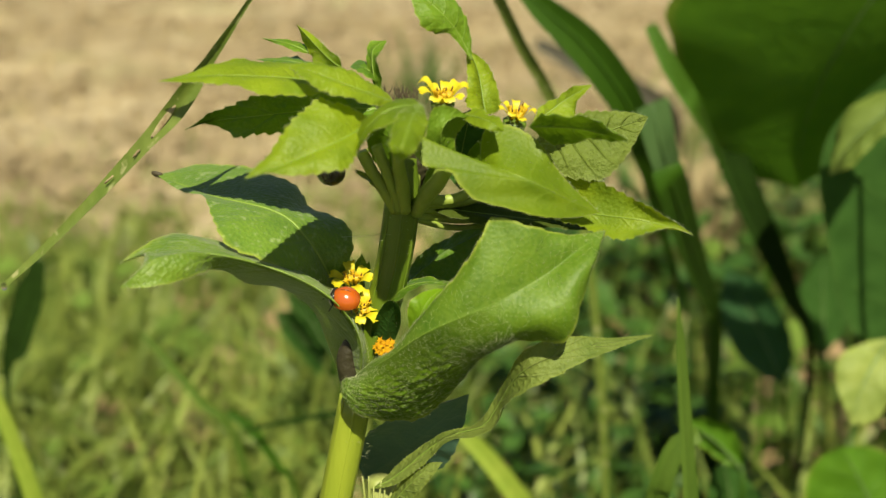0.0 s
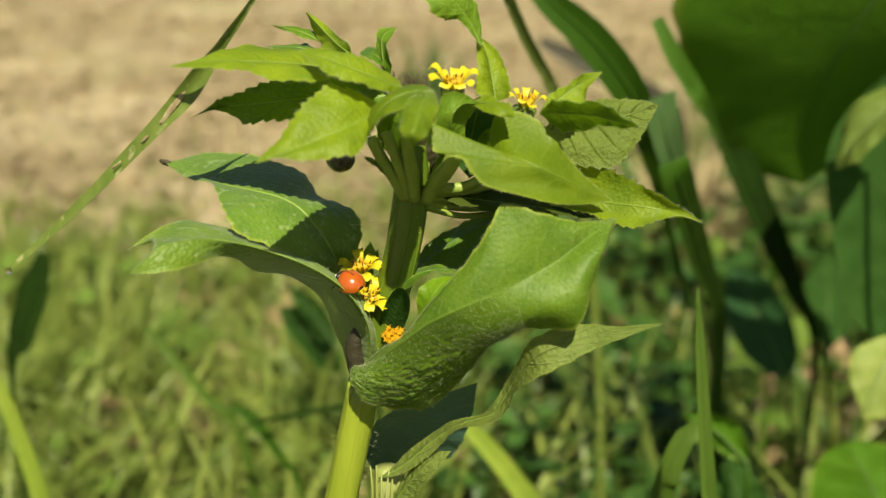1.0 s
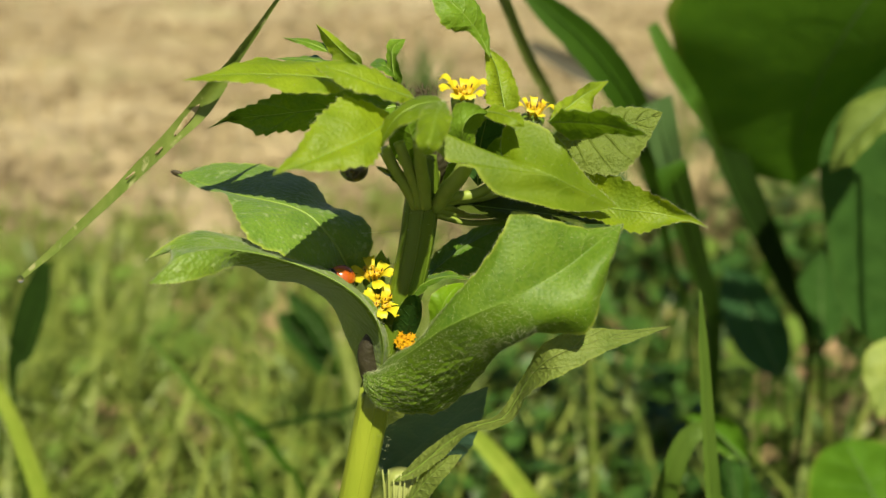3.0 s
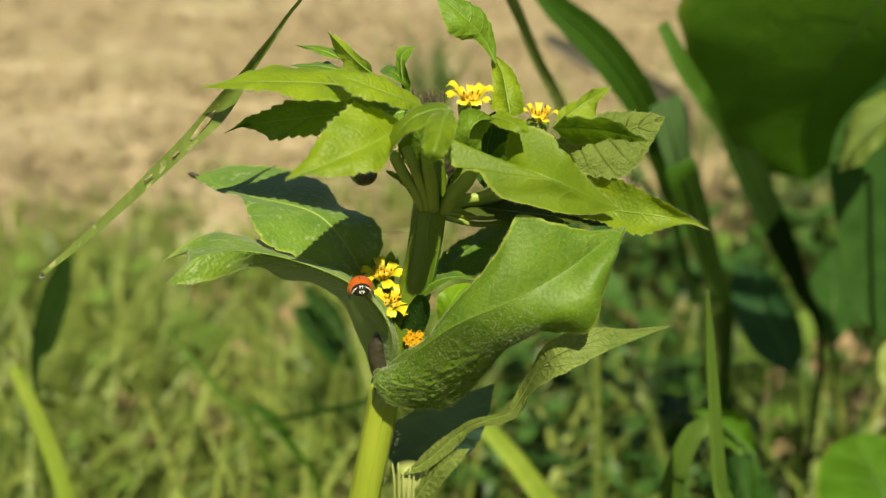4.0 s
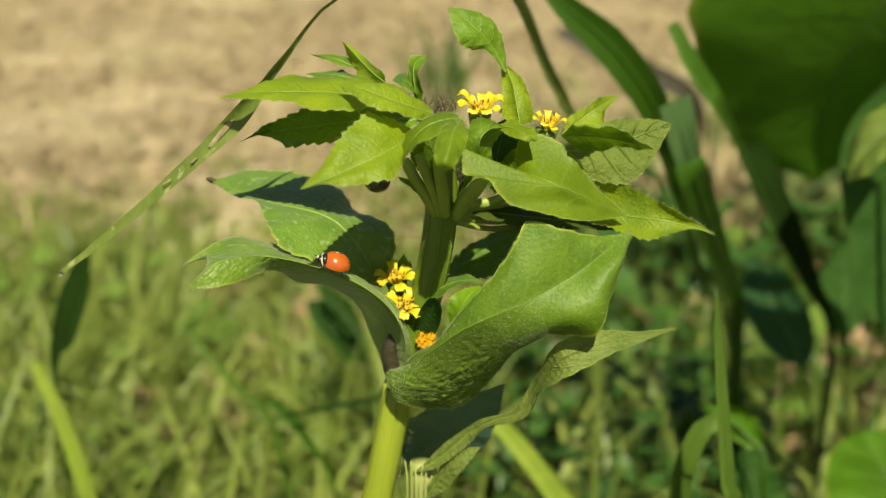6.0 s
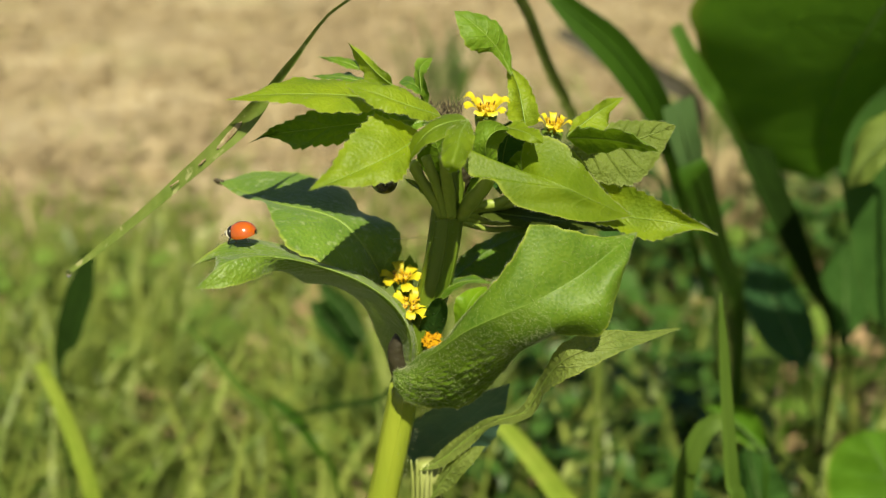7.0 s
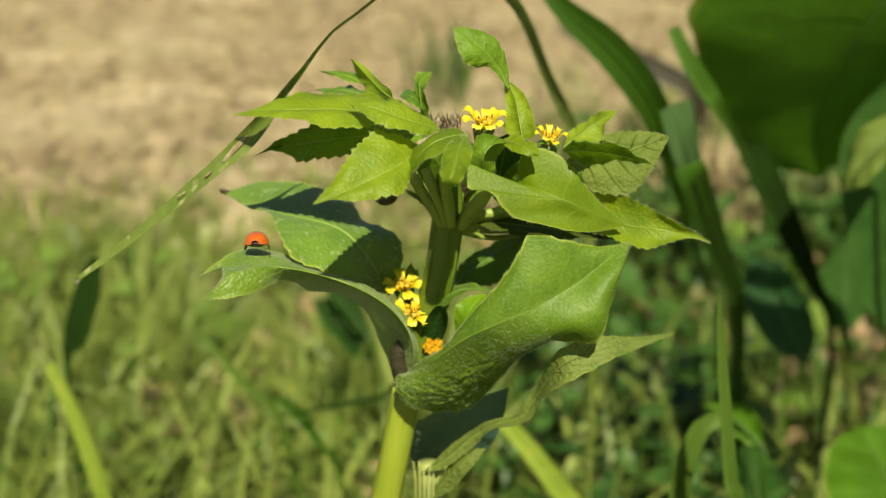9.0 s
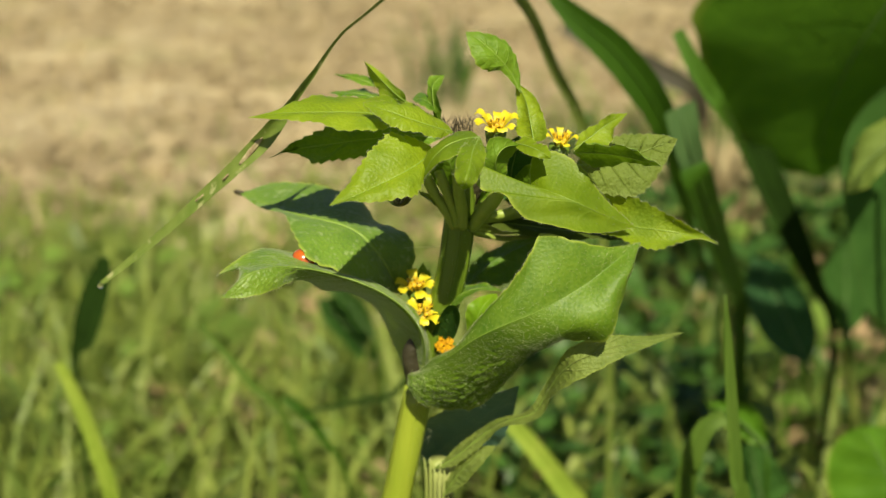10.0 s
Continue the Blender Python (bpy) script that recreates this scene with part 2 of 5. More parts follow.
GRASS_SAGE = plain_material("sage_grass_blade", (0.12, 0.22, 0.07), (0.085, 0.17, 0.05), 400.0, 0.5, 0.3, transmit=0.25, stretch=(1, 1, 0.08))
# Lighter copy of the deep grass green, coloured to look sunlit.
GRASS_LIT = plain_material("sunlit_grass_blade", (0.09, 0.21, 0.010), (0.06, 0.15, 0.008), 400.0, 0.5, 0.3, transmit=0.3, stretch=(1, 1, 0.08))
GRASS_LIGHT = plain_material("lime_grass_stalk", (0.36, 0.45, 0.06), (0.26, 0.37, 0.035), 300.0, 0.5, 0.3, transmit=0.2)
SCAR = plain_material("dry_scar", (0.50, 0.42, 0.24), (0.24, 0.15, 0.08), 1600.0, 0.7)
FIELD_GRASS = plain_material("field_grass", (0.38, 0.44, 0.09), (0.09, 0.16, 0.02), 60.0, 0.5, 0.2, transmit=0.3, per_object=0.8)
SPARSE_GRASS = plain_material("olive_grass", (0.36, 0.38, 0.13), (0.20, 0.25, 0.06), 60.0, 0.6, 0.2, transmit=0.3, per_object=0.8)
SOIL_CLOD = plain_material("earth_clod", (0.46, 0.36, 0.23), (0.20, 0.15, 0.09), 180.0, 0.9, 0.6, distance=0.002, per_object=0.7, gloss=0.1)
STRAW = plain_material("dry_straw", (0.55, 0.43, 0.24), (0.34, 0.25, 0.12), 200.0, 0.7, 0.3, per_object=0.8)


def soil_material():
    m, nodes, links = material("dry_soil")
    out = nodes.new("ShaderNodeOutputMaterial")
    coords = nodes.new("ShaderNodeTexCoord")
    mapping = nodes.new("ShaderNodeMapping")
    mapping.inputs["Scale"].default_value = (0.6, 1.0, 1.0)
    links.new(coords.outputs["Object"], mapping.inputs["Vector"])
    patches = noise_value(nodes, links, 5.0, 4.0, 0.42, 0.58, mapping.outputs[0])
    clods = noise_value(nodes, links, 19.0, 3.0, 0.45, 0.58, mapping.outputs[0])
    grit = noise_value(nodes, links, 220.0, 4.0, 0.3, 0.7, coords.outputs["Object"])
    moss = noise_value(nodes, links, 4.0, 3.0, 0.54, 0.68, coords.outputs["Object"])
    colour = mixed(nodes, links, patches, (0.68, 0.555, 0.37), (0.47, 0.37, 0.23))
    bands = noise_value(nodes, links, 2.6, 4.0, 0.45, 0.57, mapping.outputs[0])
    colour = mixed(nodes, links, math_node(nodes, links, "MULTIPLY", bands, 0.5), colour, (0.27, 0.205, 0.125))
    colour = mixed(nodes, links, math_node(nodes, links, "MULTIPLY", clods, 0.85), colour, (0.25, 0.19, 0.12))
    colour = mixed(nodes, links, math_node(nodes, links, "MULTIPLY", grit, 0.35), colour, (0.52, 0.42, 0.28))
    colour = mixed(nodes, links, math_node(nodes, links, "MULTIPLY", moss, 0.8), colour, (0.26, 0.27, 0.10))
    bump = node(nodes, "ShaderNodeBump", Strength=0.8, Distance=0.006)
    links.new(clods, bump.inputs["Height"])
    skin = node(nodes, "ShaderNodeBsdfPrincipled", Roughness=0.9)
    skin.inputs["Specular IOR Level"].default_value = 0.15
    links.new(colour, skin.inputs["Base Color"])
    links.new(bump.outputs[0], skin.inputs["Normal"])
    links.new(skin.outputs[0], out.inputs["Surface"])
    return m


SOIL = soil_material()


def water_material():
    m, nodes, links = material("water")
    out = nodes.new("ShaderNodeOutputMaterial")
    skin = node(nodes, "ShaderNodeBsdfPrincipled", Roughness=0.02, IOR=1.33)
    skin.inputs["Transmission Weight"].default_value = 1.0
    links.new(skin.outputs[0], out.inputs["Surface"])
    return m


WATER = water_material()

# ---------------------------------------------------------------- geometry helpers (millimetres in, metres out)
MM = 0.001


def thing(name, x, y, z, label, category, group="", kind=""):
    """An Empty at a thing's base, in millimetres."""
    ob = new(name)
    ob.location = (x * MM, y * MM, z * MM)
    ob.empty_display_size = 0.005
    return tagged(ob, label, category, group, kind)


def origin_of(parent):
    place = Vector((0, 0, 0))
    while parent is not None:
        place = place + parent.location
        parent = parent.parent
    return place


def part(name, bm, mat, parent, label="", kind="", smooth=True):
    """Links a bmesh, given in millimetres of the place, as one mesh under a thing or part."""
    bm.transform(Matrix.Translation(-origin_of(parent)) @ Matrix.Diagonal((MM, MM, MM, 1)))
    if smooth:
        for f in bm.faces:
            f.smooth = True
    me = bpy.data.meshes.new(name)
    bm.to_mesh(me)
    bm.free()
    me.materials.append(mat)
    ob = new(name, me)
    ob.parent = parent
    return tagged(ob, label, kind=kind)


def spline(points, samples):
    """Catmull-Rom through the points, by even steps of chord length."""
    p = np.array([list(q) for q in points], float)
    p = np.vstack([2 * p[0] - p[1], p, 2 * p[-1] - p[-2]])
    lengths = np.linalg.norm(np.diff(p[1:-1], axis=0), axis=1) + 1e-6
    knots = np.concatenate([[0], np.cumsum(lengths)])
    out = []
    for d in np.linspace(0, knots[-1], samples):
        i = min(max(int(np.searchsorted(knots, d, side="right")) - 1, 0), len(lengths) - 1)
        u = (d - knots[i]) / lengths[i]
        a, b, c, e = p[i], p[i + 1], p[i + 2], p[i + 3]
        out.append(0.5 * (2 * b + (c - a) * u + (2 * a - 5 * b + 4 * c - e) * u * u + (3 * b - a - 3 * c + e) * u ** 3))
    return np.array(out)


def knots_of(points, count):
    """Where along a line its values stand: at its points if there are as many, else evenly."""
    if count != len(points):
        return np.linspace(0, 1, count)
    p = np.array([list(q) for q in points], float)
    run = np.concatenate([[0], np.cumsum(np.linalg.norm(np.diff(p, axis=0), axis=1))])
    return run / run[-1]


def add_tube(bm, points, radii, sides=10, samples=None, capped=True):
    """A round tube through the points; radii are spread evenly along it."""
    path = spline(points, samples or 6 * len(points))
    n = len(path)
    rad = np.interp(np.linspace(0, 1, n), knots_of(points, len(radii)), radii)
    tang = np.gradient(path, axis=0)
    side = Vector((1, 0, 0))
    rings = []
    for i in range(n):
        t = Vector(tang[i]).normalized()
        side = (side - t * side.dot(t))
        if side.length < 1e-3:
            side = t.orthogonal()
        side.normalize()
        other = t.cross(side)
        c = Vector(path[i])
        rings.append([bm.verts.new(c + (side * math.cos(a) + other * math.sin(a)) * rad[i]) for a in [2 * math.pi * k / sides for k in range(sides)]])
    for a, b in zip(rings, rings[1:]):
        for k in range(sides):
            bm.faces.new((a[k], a[(k + 1) % sides], b[(k + 1) % sides], b[k]))
    if capped:
        bm.faces.new(list(reversed(rings[0])))
        bm.faces.new(rings[-1])
    return bm


def tube(points, radii, sides=10, samples=None):
    return add_tube(bmesh.new(), points, radii, sides, samples)


def add_ball(bm, centre, radii, turn=None, rings=8, segments=12):
    m = Matrix.Translation(centre) @ (turn.to_4x4() if turn else Matrix()) @ Matrix.Diagonal((*radii, 1))
    bmesh.ops.create_uvsphere(bm, u_segments=segments, v_segments=rings, radius=1.0, matrix=m)
    return bm


def add_bristle(bm, root, way, length, radius=0.03):
    """A hair: a three-sided cone, slightly bent."""
    root, way = Vector(root), Vector(way).normalized()
    a = way.orthogonal().normalized()
    b = way.cross(a)
    base = [bm.verts.new(root + (a * math.cos(k * 2.0944) + b * math.sin(k * 2.0944)) * radius) for k in range(3)]
    top = bm.verts.new(root + way * length)
    for k in range(3):
        bm.faces.new((base[k], base[(k + 1) % 3], top))


def leaf_grid(base, tip, mid, left, right, bulge=(0.0, 0.0), teeth=13, tooth=0.5, wave=0.25, half=7, rows=110, ridge=0.0, seed=1):
    """The blade lofted from its midrib out to its two toothed edges; bulge bows each half out of its plane."""
    rng = random.Random(seed)
    m = spline([base, *mid, tip], rows)
    edges = [spline([base, *left, tip], rows), spline([base, *right, tip], rows)]
    phase = rng.random() * 10
    grid = np.zeros((rows, 2 * half + 1, 3))
    tang = np.gradient(m, axis=0)
    tang /= np.linalg.norm(tang, axis=1)[:, None] + 1e-9
    for side, edge, bow in ((-1, edges[0], bulge[0]), (1, edges[1], bulge[1])):
        for i in range(rows):
            s = i / (rows - 1)
            out = edge[i] - m[i]
            width = np.linalg.norm(out)
            unit = out / (width + 1e-9)
            normal = np.cross(tang[i], unit) * side
            saw = ((s * teeth + 0.13 * math.sin(9 * s + phase)) % 1.0)
            saw = (saw if saw < 0.8 else 4 * (1 - saw)) * 1.25 - 0.4
            spread = tooth * saw * min(1.0, width / 3.0) * math.sin(math.pi * min(1, s * 1.02)) ** 0.3
            for k in range(half + 1):
                a = k / half
                p = m[i] + out * a + unit * spread * a ** 4
                fade = min(1.0, width / 3.0)
                p = p + normal * (bow * math.sin(math.pi * a) * fade * math.sin(math.pi * s) ** 0.5)
                p = p + normal * wave * fade * (math.sin(14 * s + 3 * a + phase) * a * a + 0.5 * math.sin(37 * s - 6 * a + 2 * phase) * a)
                if ridge and side > 0:
                    n1 = noise.noise((24 * s + 0.6 * math.sin(9 * a), 34 * a + 1.5 * math.sin(5 * s), phase))
                    n2 = noise.noise((58 * s, 70 * a, phase + 4))
                    crease = 0.9 - 2.6 * abs(n1) - 1.8 * abs(n2)
                    p = p + normal * (ridge * crease * min(1.0, 2.5 * a) * max(0.0, min(1.0, 1.9 - 3.2 * s)))
                grid[i, half + side * k] = p
    return grid


def leaf(parent, mat, base, tip, mid, left, right, bulge=(0.0, 0.0), teeth=13, tooth=0.5, wave=0.25, hairs=220, rib=0.10,
         rib_mat=None, label="", name="leaf", hair_len=0.6, hair_width=0.024, edge_share=0.5, fineness=(7, 110), ridge=0.0, lie=0.0, low=0.0, seed=1):
    """One leaf: toothed blade, a raised midrib, and fine hairs on edge, veins and faces."""
    grid = leaf_grid(base, tip, mid, left, right, bulge, teeth, tooth, wave, *fineness, ridge, seed)
    rows, cols = grid.shape[:2]
    half = cols // 2
    bm = bmesh.new()
    uv = bm.loops.layers.uv.new("UVMap")
    verts = [[bm.verts.new(grid[i, j]) for j in range(cols)] for i in range(rows)]
    for i in range(rows - 1):
        for j in range(cols - 1):
            f = bm.faces.new((verts[i][j], verts[i + 1][j], verts[i + 1][j + 1], verts[i][j + 1]))
            for loop, (a, b) in zip(f.loops, ((i, j), (i + 1, j), (i + 1, j + 1), (i, j + 1))):
                loop[uv].uv = (a / (rows - 1), (b - half) / half)
    blade = part(name, bm, mat, parent, label)
    if rib:
        line = grid[::rows // 12, half]
        part("midrib", tube(line[:-1], [rib, rib * 0.75, rib * 0.5, rib * 0.2], 7, 30), rib_mat or MIDRIB, blade)
    if hairs:
        rng = random.Random(seed + 77)
        bm = bmesh.new()
        for k in range(hairs):
            i = rng.randrange(2, rows - 2)
            where = rng.random()
            under = rng.random() < low
            if under:
                i = 2 + int((rows * 0.62) * rng.random())
            j = (0 if rng.random() < 0.5 else cols - 1) if where < edge_share else rng.randrange(half + 2 if under else 1, cols - 1)
            du = grid[i + 1, j] - grid[i - 1, j]
            dv = grid[i, min(j + 1, cols - 1)] - grid[i, max(j - 1, 0)]
            normal = Vector(np.cross(du, dv))
            if normal.length < 1e-6:
                continue
            normal.normalize()
            if where < edge_share:
                way = Vector(dv).normalized() * (-1 if j == 0 else 1) + normal * rng.uniform(-0.6, 0.6)
            else:
                way = normal * (1 if rng.random() < 0.5 else -1)
                way = way * (1 - lie) + Vector(dv).normalized() * rng.uniform(-1.2, 1.2) * lie
            way = way + Vector(du).normalized() * rng.uniform(0.1, 0.8)
            add_bristle(bm, grid[i, j], way, hair_len * rng.uniform(0.5, 1.2), hair_width)
        part("hairs", bm, HAIR, blade, "pale fine hairs", kind="stuff")
    return blade


def grass_strip(points, widths, fold=0.25, samples=26, facing=(0, -1, 0.4), back=None, turn_at=0):
    """A grass blade: a V-folded ribbon along the points."""
    path = spline(points, samples)
    knots = knots_of(points, len(widths))
    wid = np.interp(np.linspace(0, 1, samples), knots, widths)
    tang = np.gradient(path, axis=0)
    bm = bmesh.new()
    rows = []
    for i in range(samples):
        t = Vector(tang[i]).normalized()
        n = Vector(facing) if back is None else Vector(back).lerp(Vector(facing), min(1.0, max(0.0, (i / samples - knots[turn_at]) / 0.03)))
        n = (n - t * n.dot(t)).normalized()
        s = t.cross(n)
        c = Vector(path[i])
        w = wid[i] / 2
        rows.append([bm.verts.new(c + s * (w * a) + n * (fold * w * abs(a))) for a in (-1, -0.5, 0, 0.5, 1)])
    for a, b in zip(rows, rows[1:]):
        for k in range(4):
            bm.faces.new((a[k], a[k + 1], b[k + 1], b[k]))
    return bm


# ---------------------------------------------------------------- ground
def ground():
    n = 150
    u = np.linspace(-1, 1, n)
    spread = np.sign(u) * (np.abs(u) * 0.9 + 220 * np.abs(u) ** 7)
    xs, ys = spread, spread + 0.6
    verts, faces = [], []
    for y in ys:
        for x in xs:
            near = max(0.0, 1 - math.hypot(x, y - 0.6) / 6.0)
            z = near * (0.012 * noise.noise((x * 6, y * 6, 0)) + 0.006 * noise.noise((x * 21, y * 21, 3))) - 0.004 * near
            verts.append((x, y, z))
    for j in range(n - 1):
        for i in range(n - 1):
            a = j * n + i
            faces.append((a, a + 1, a + n + 1, a + n))
    me = bpy.data.meshes.new("ground")
    me.from_pydata(verts, [], faces)
    me.polygons.foreach_set("use_smooth", [True] * len(faces))
    me.materials.append(SOIL)
    return tagged(new("ground", me), "dry light brown field soil with scattered litter", "ground", kind="structure")


ground()


def field_blades(name, count, region, heights, widths, mat, label, category, seed, lean=0.5, thin=None, far_low=0.0):
    """Grass or straw in one mesh: bent three-step ribbons rooted in the soil (metres)."""
    rng = np.random.RandomState(seed)
    verts, faces = [], []
    made = 0
    while made < count:
        x, y = rng.uniform(region[0], region[1]), rng.uniform(region[2], region[3])
        keep = thin(x, y) if thin else 1.0
        made += 1
        if rng.rand() > keep:
            continue
        h, w = rng.uniform(*heights), rng.uniform(*widths)
        if far_low:
            h *= max(far_low, 1.0 - 1.5 * max(0.0, y - 0.18))
        az, bend, face = rng.uniform(0, 6.283), rng.uniform(0.1, 1.0) * lean, rng.uniform(0, 3.1416)
        dx, dy = math.cos(az) * bend, math.sin(az) * bend
        sx, sy = math.cos(face) * w / 2, math.sin(face) * w / 2
        b = len(verts)
        for s, k in ((0, 0.7), (0.4, 1.0), (0.75, 0.7)):
            cx, cy, cz = x + dx * h * s ** 1.8, y + dy * h * s ** 1.8, h * (s - 0.35 * bend * s ** 3) - 0.006
            verts += [(cx - sx * k, cy - sy * k, cz), (cx + sx * k, cy + sy * k, cz)]
        verts.append((x + dx * h, y + dy * h, h * (1 - 0.35 * bend) - 0.006))
        faces += [(b, b + 1, b + 3, b + 2), (b + 2, b + 3, b + 5, b + 4), (b + 4, b + 5, b + 6)]
    me = bpy.data.meshes.new(name)
    me.from_pydata(verts, [], faces)
    me.materials.append(mat)
    return tagged(new(name, me), label, category, kind="stuff")


def grass_cover(x, y):
    edge = 0.78 + 0.10 * noise.noise((x * 3.0, 0.3, 5.0)) + 0.12 * noise.noise((x * 9.0, y * 9.0, 8.0))
    clump = 0.6 + 1.3 * noise.noise((x * 12.0, y * 12.0, 2.0))
    shade_zone = min(1.0, max(0.0, (x + 0.005) / 0.04)) * min(1.0, max(0.0, (0.50 - y) / 0.10))      # bright grass thinned so the dark weeds read as shade
    return max(0.0, min(1.0, (edge + 0.10 - y) / 0.40)) * max(0.04, min(1.0, clump)) * (1 - 0.75 * shade_zone)


field_blades("field_grass", 70000, (-0.8, 0.8, 0.13, 0.95), (0.03, 0.15), (0.0014, 0.0046), FIELD_GRASS,
             "thick green field grass growing on the soil", "grass", 3, 1.05, grass_cover, 0.30)
# Grass out of view, added to weaken light bounced up from bare soil.
field_blades("meadow_grass", 60000, (-1.2, 1.2, -1.5, 0.13), (0.02, 0.07), (0.004, 0.009), FIELD_GRASS,
             "unseen green grass around the camera, dimming ground bounce", "grass", 6, 1.5,
             lambda x, y: 1.0 if math.hypot(x, y + 0.45) < 0.75 + 0.35 * noise.noise((x * 3, y * 3, 1.0)) + 0.2 * noise.noise((x * 14, y * 14, 4.0)) else 0.12 * (abs(x) < 0.85))
field_blades("sparse_grass", 26000, (-1.2, 1.2, 0.45, 1.7), (0.008, 0.034), (0.002, 0.005), SPARSE_GRASS,
             "sparse short olive grass on dry soil", "grass", 4, 1.6, lambda x, y: max(0.0, (1.22 - y) / 0.8 * (0.45 + 1.3 * noise.noise((x * 6, y * 6, 9.0)))))
field_blades("straw_litter", 9000, (-1.3, 1.3, 0.22, 2.6), (0.02, 0.06), (0.002, 0.004), STRAW,
             "dry straw and plant litter on the soil", "litter", 5, 2.6)


def soil_clods():
    """Crumbled earth in one mesh: flattened lumps of uneven outline, thicker in some patches than in others (metres)."""
    rng = np.random.RandomState(31)
    verts, faces = [], []
    for _ in range(16000):
        x, y = rng.uniform(-1.7, 1.7), 0.3 + 2.9 * rng.rand() ** 1.3
        if rng.rand() > 0.45 + 1.1 * noise.noise((x * 2.2, y * 2.8, 6.0)):
            continue
        size = 0.005 + 0.026 * rng.rand() ** 3
        b = len(verts)
        verts.append((x, y, size * rng.uniform(0.35, 0.7)))
        for ring, (r, h) in enumerate(((0.55, 0.5), (1.0, 0.12), (1.05, -0.5))):
            for k in range(6):
                a = k * 1.0472 + ring * 0.5
                wob = rng.uniform(0.7, 1.2)
                verts.append((x + size * r * wob * math.cos(a), y + size * r * wob * math.sin(a), size * h * rng.uniform(0.7, 1.2)))
        for k in range(6):
            n = (k + 1) % 6
            faces.append((b, b + 1 + k, b + 1 + n))
            for ring in (0, 6):
                faces.append((b + 1 + ring + k, b + 7 + ring + k, b + 7 + ring + n, b + 1 + ring + n))
    me = bpy.data.meshes.new("soil_clods")
    me.from_pydata(verts, [], faces)
    me.materials.append(SOIL_CLOD)
    return tagged(new("soil_clods", me), "crumbled brown earth clods on the dry field", "soil", kind="stuff")


soil_clods()

# ---------------------------------------------------------------- flowering herb
herb = thing("flowering_herb", *(-16.7, -0.0, 174.7)[:2], 0.0, "hairy green weed herb with small yellow flower heads", "plant")

# stem, from the soil to the crown
foot = herb.location / MM
part("lower_stem", tube([tuple(foot), (foot.x + 0.5, foot.y, 110.0), (-15.0, -0.0, 182.4), (-13.0, 0.0, 192.9), (-10.7, -0.0, 203.9), (-8.7, 0.0, 213.8), (-7.3, 0.0, 220.6)],
                        [2.4, 2.4, 2.4, 2.4, 2.3, 2.3, 2.1], 20, 80), STEM_LOW, herb, "thick ridged stem in a sunlit yellow-green")
part("upper_stem", tube([(-7.6, 0.0, 219.2), (-5.6, 0.0, 225.9), (-3.8, 0.0, 232.7), (-2.0, 0.0, 240.1), (-0.9, 0.0, 247.9), (-0.6, 0.0, 253.2)],
                        [2.0, 2.2, 2.3, 2.2, 2.2, 1.4], 20, 60), STEM, herb, "ridged green stem darkened for the crown's shade")
ridge_line = [(-15.0, -0.0, 182.4), (-13.0, 0.0, 192.9), (-10.7, -0.0, 203.9), (-8.7, 0.0, 213.8), (-7.3, 0.0, 220.6), (-5.6, 0.0, 225.9), (-3.8, 0.0, 232.7), (-2.0, 0.0, 240.1), (-0.9, 0.0, 247.6)]
for k in range(7):
    a = k * 0.8976 + 0.3
    for line, mat in ((ridge_line[:5], STEM_LOW), (ridge_line[4:], STEM)):
        part("stem_ridge", tube([(x + 2.16 * math.cos(a), y + 2.16 * math.sin(a), z) for x, y, z in line], [0.22, 0.22, 0.2, 0.18], 6, 40), mat, herb)
part("stem_node", tube([(-7.6, 0.0, 220.8), (-8.1, -1.0, 223.8), (-8.4, -1.0, 226.8), (-7.2, -1.0, 229.8)], [1.2, 1.5, 1.3, 0.8], 14, 24), NODE_AND_GAP_BROWN, herb, "brownish leaf sheath at the stem node")
for k in range(7):
    spread = [((-6.6, 0.66), (-6.6, 0.68), (-6.6, 0.70), (-6.9, 0.82 + 0.1 * (k % 2)))[n] for n in range(4)]
    part("side_shoot_rib", tube([(x + k * d, y - 1.6 * math.sin(k * 0.52), z) for (x, d), y, z in zip(spread, (0.2, -0.4, -0.4, 0.3), (189.0, 199.5, 204.5, 207.5 + 0.7 * math.sin(k * 2.3)))],
         [0.26, 0.26, 0.22, 0.08], 8, 20), STEM_PALE, herb, "pale whitish rib of a side shoot")
part("side_shoot", tube([(-4.6, 1.2, 187.0), (-4.6, 1.0, 198.5), (-4.6, 1.0, 203.5), (-4.7, 1.4, 206.6)], [2.3, 2.3, 2.2, 1.5], 14, 20), STEM_PALE, herb, "pale whitish side shoot")

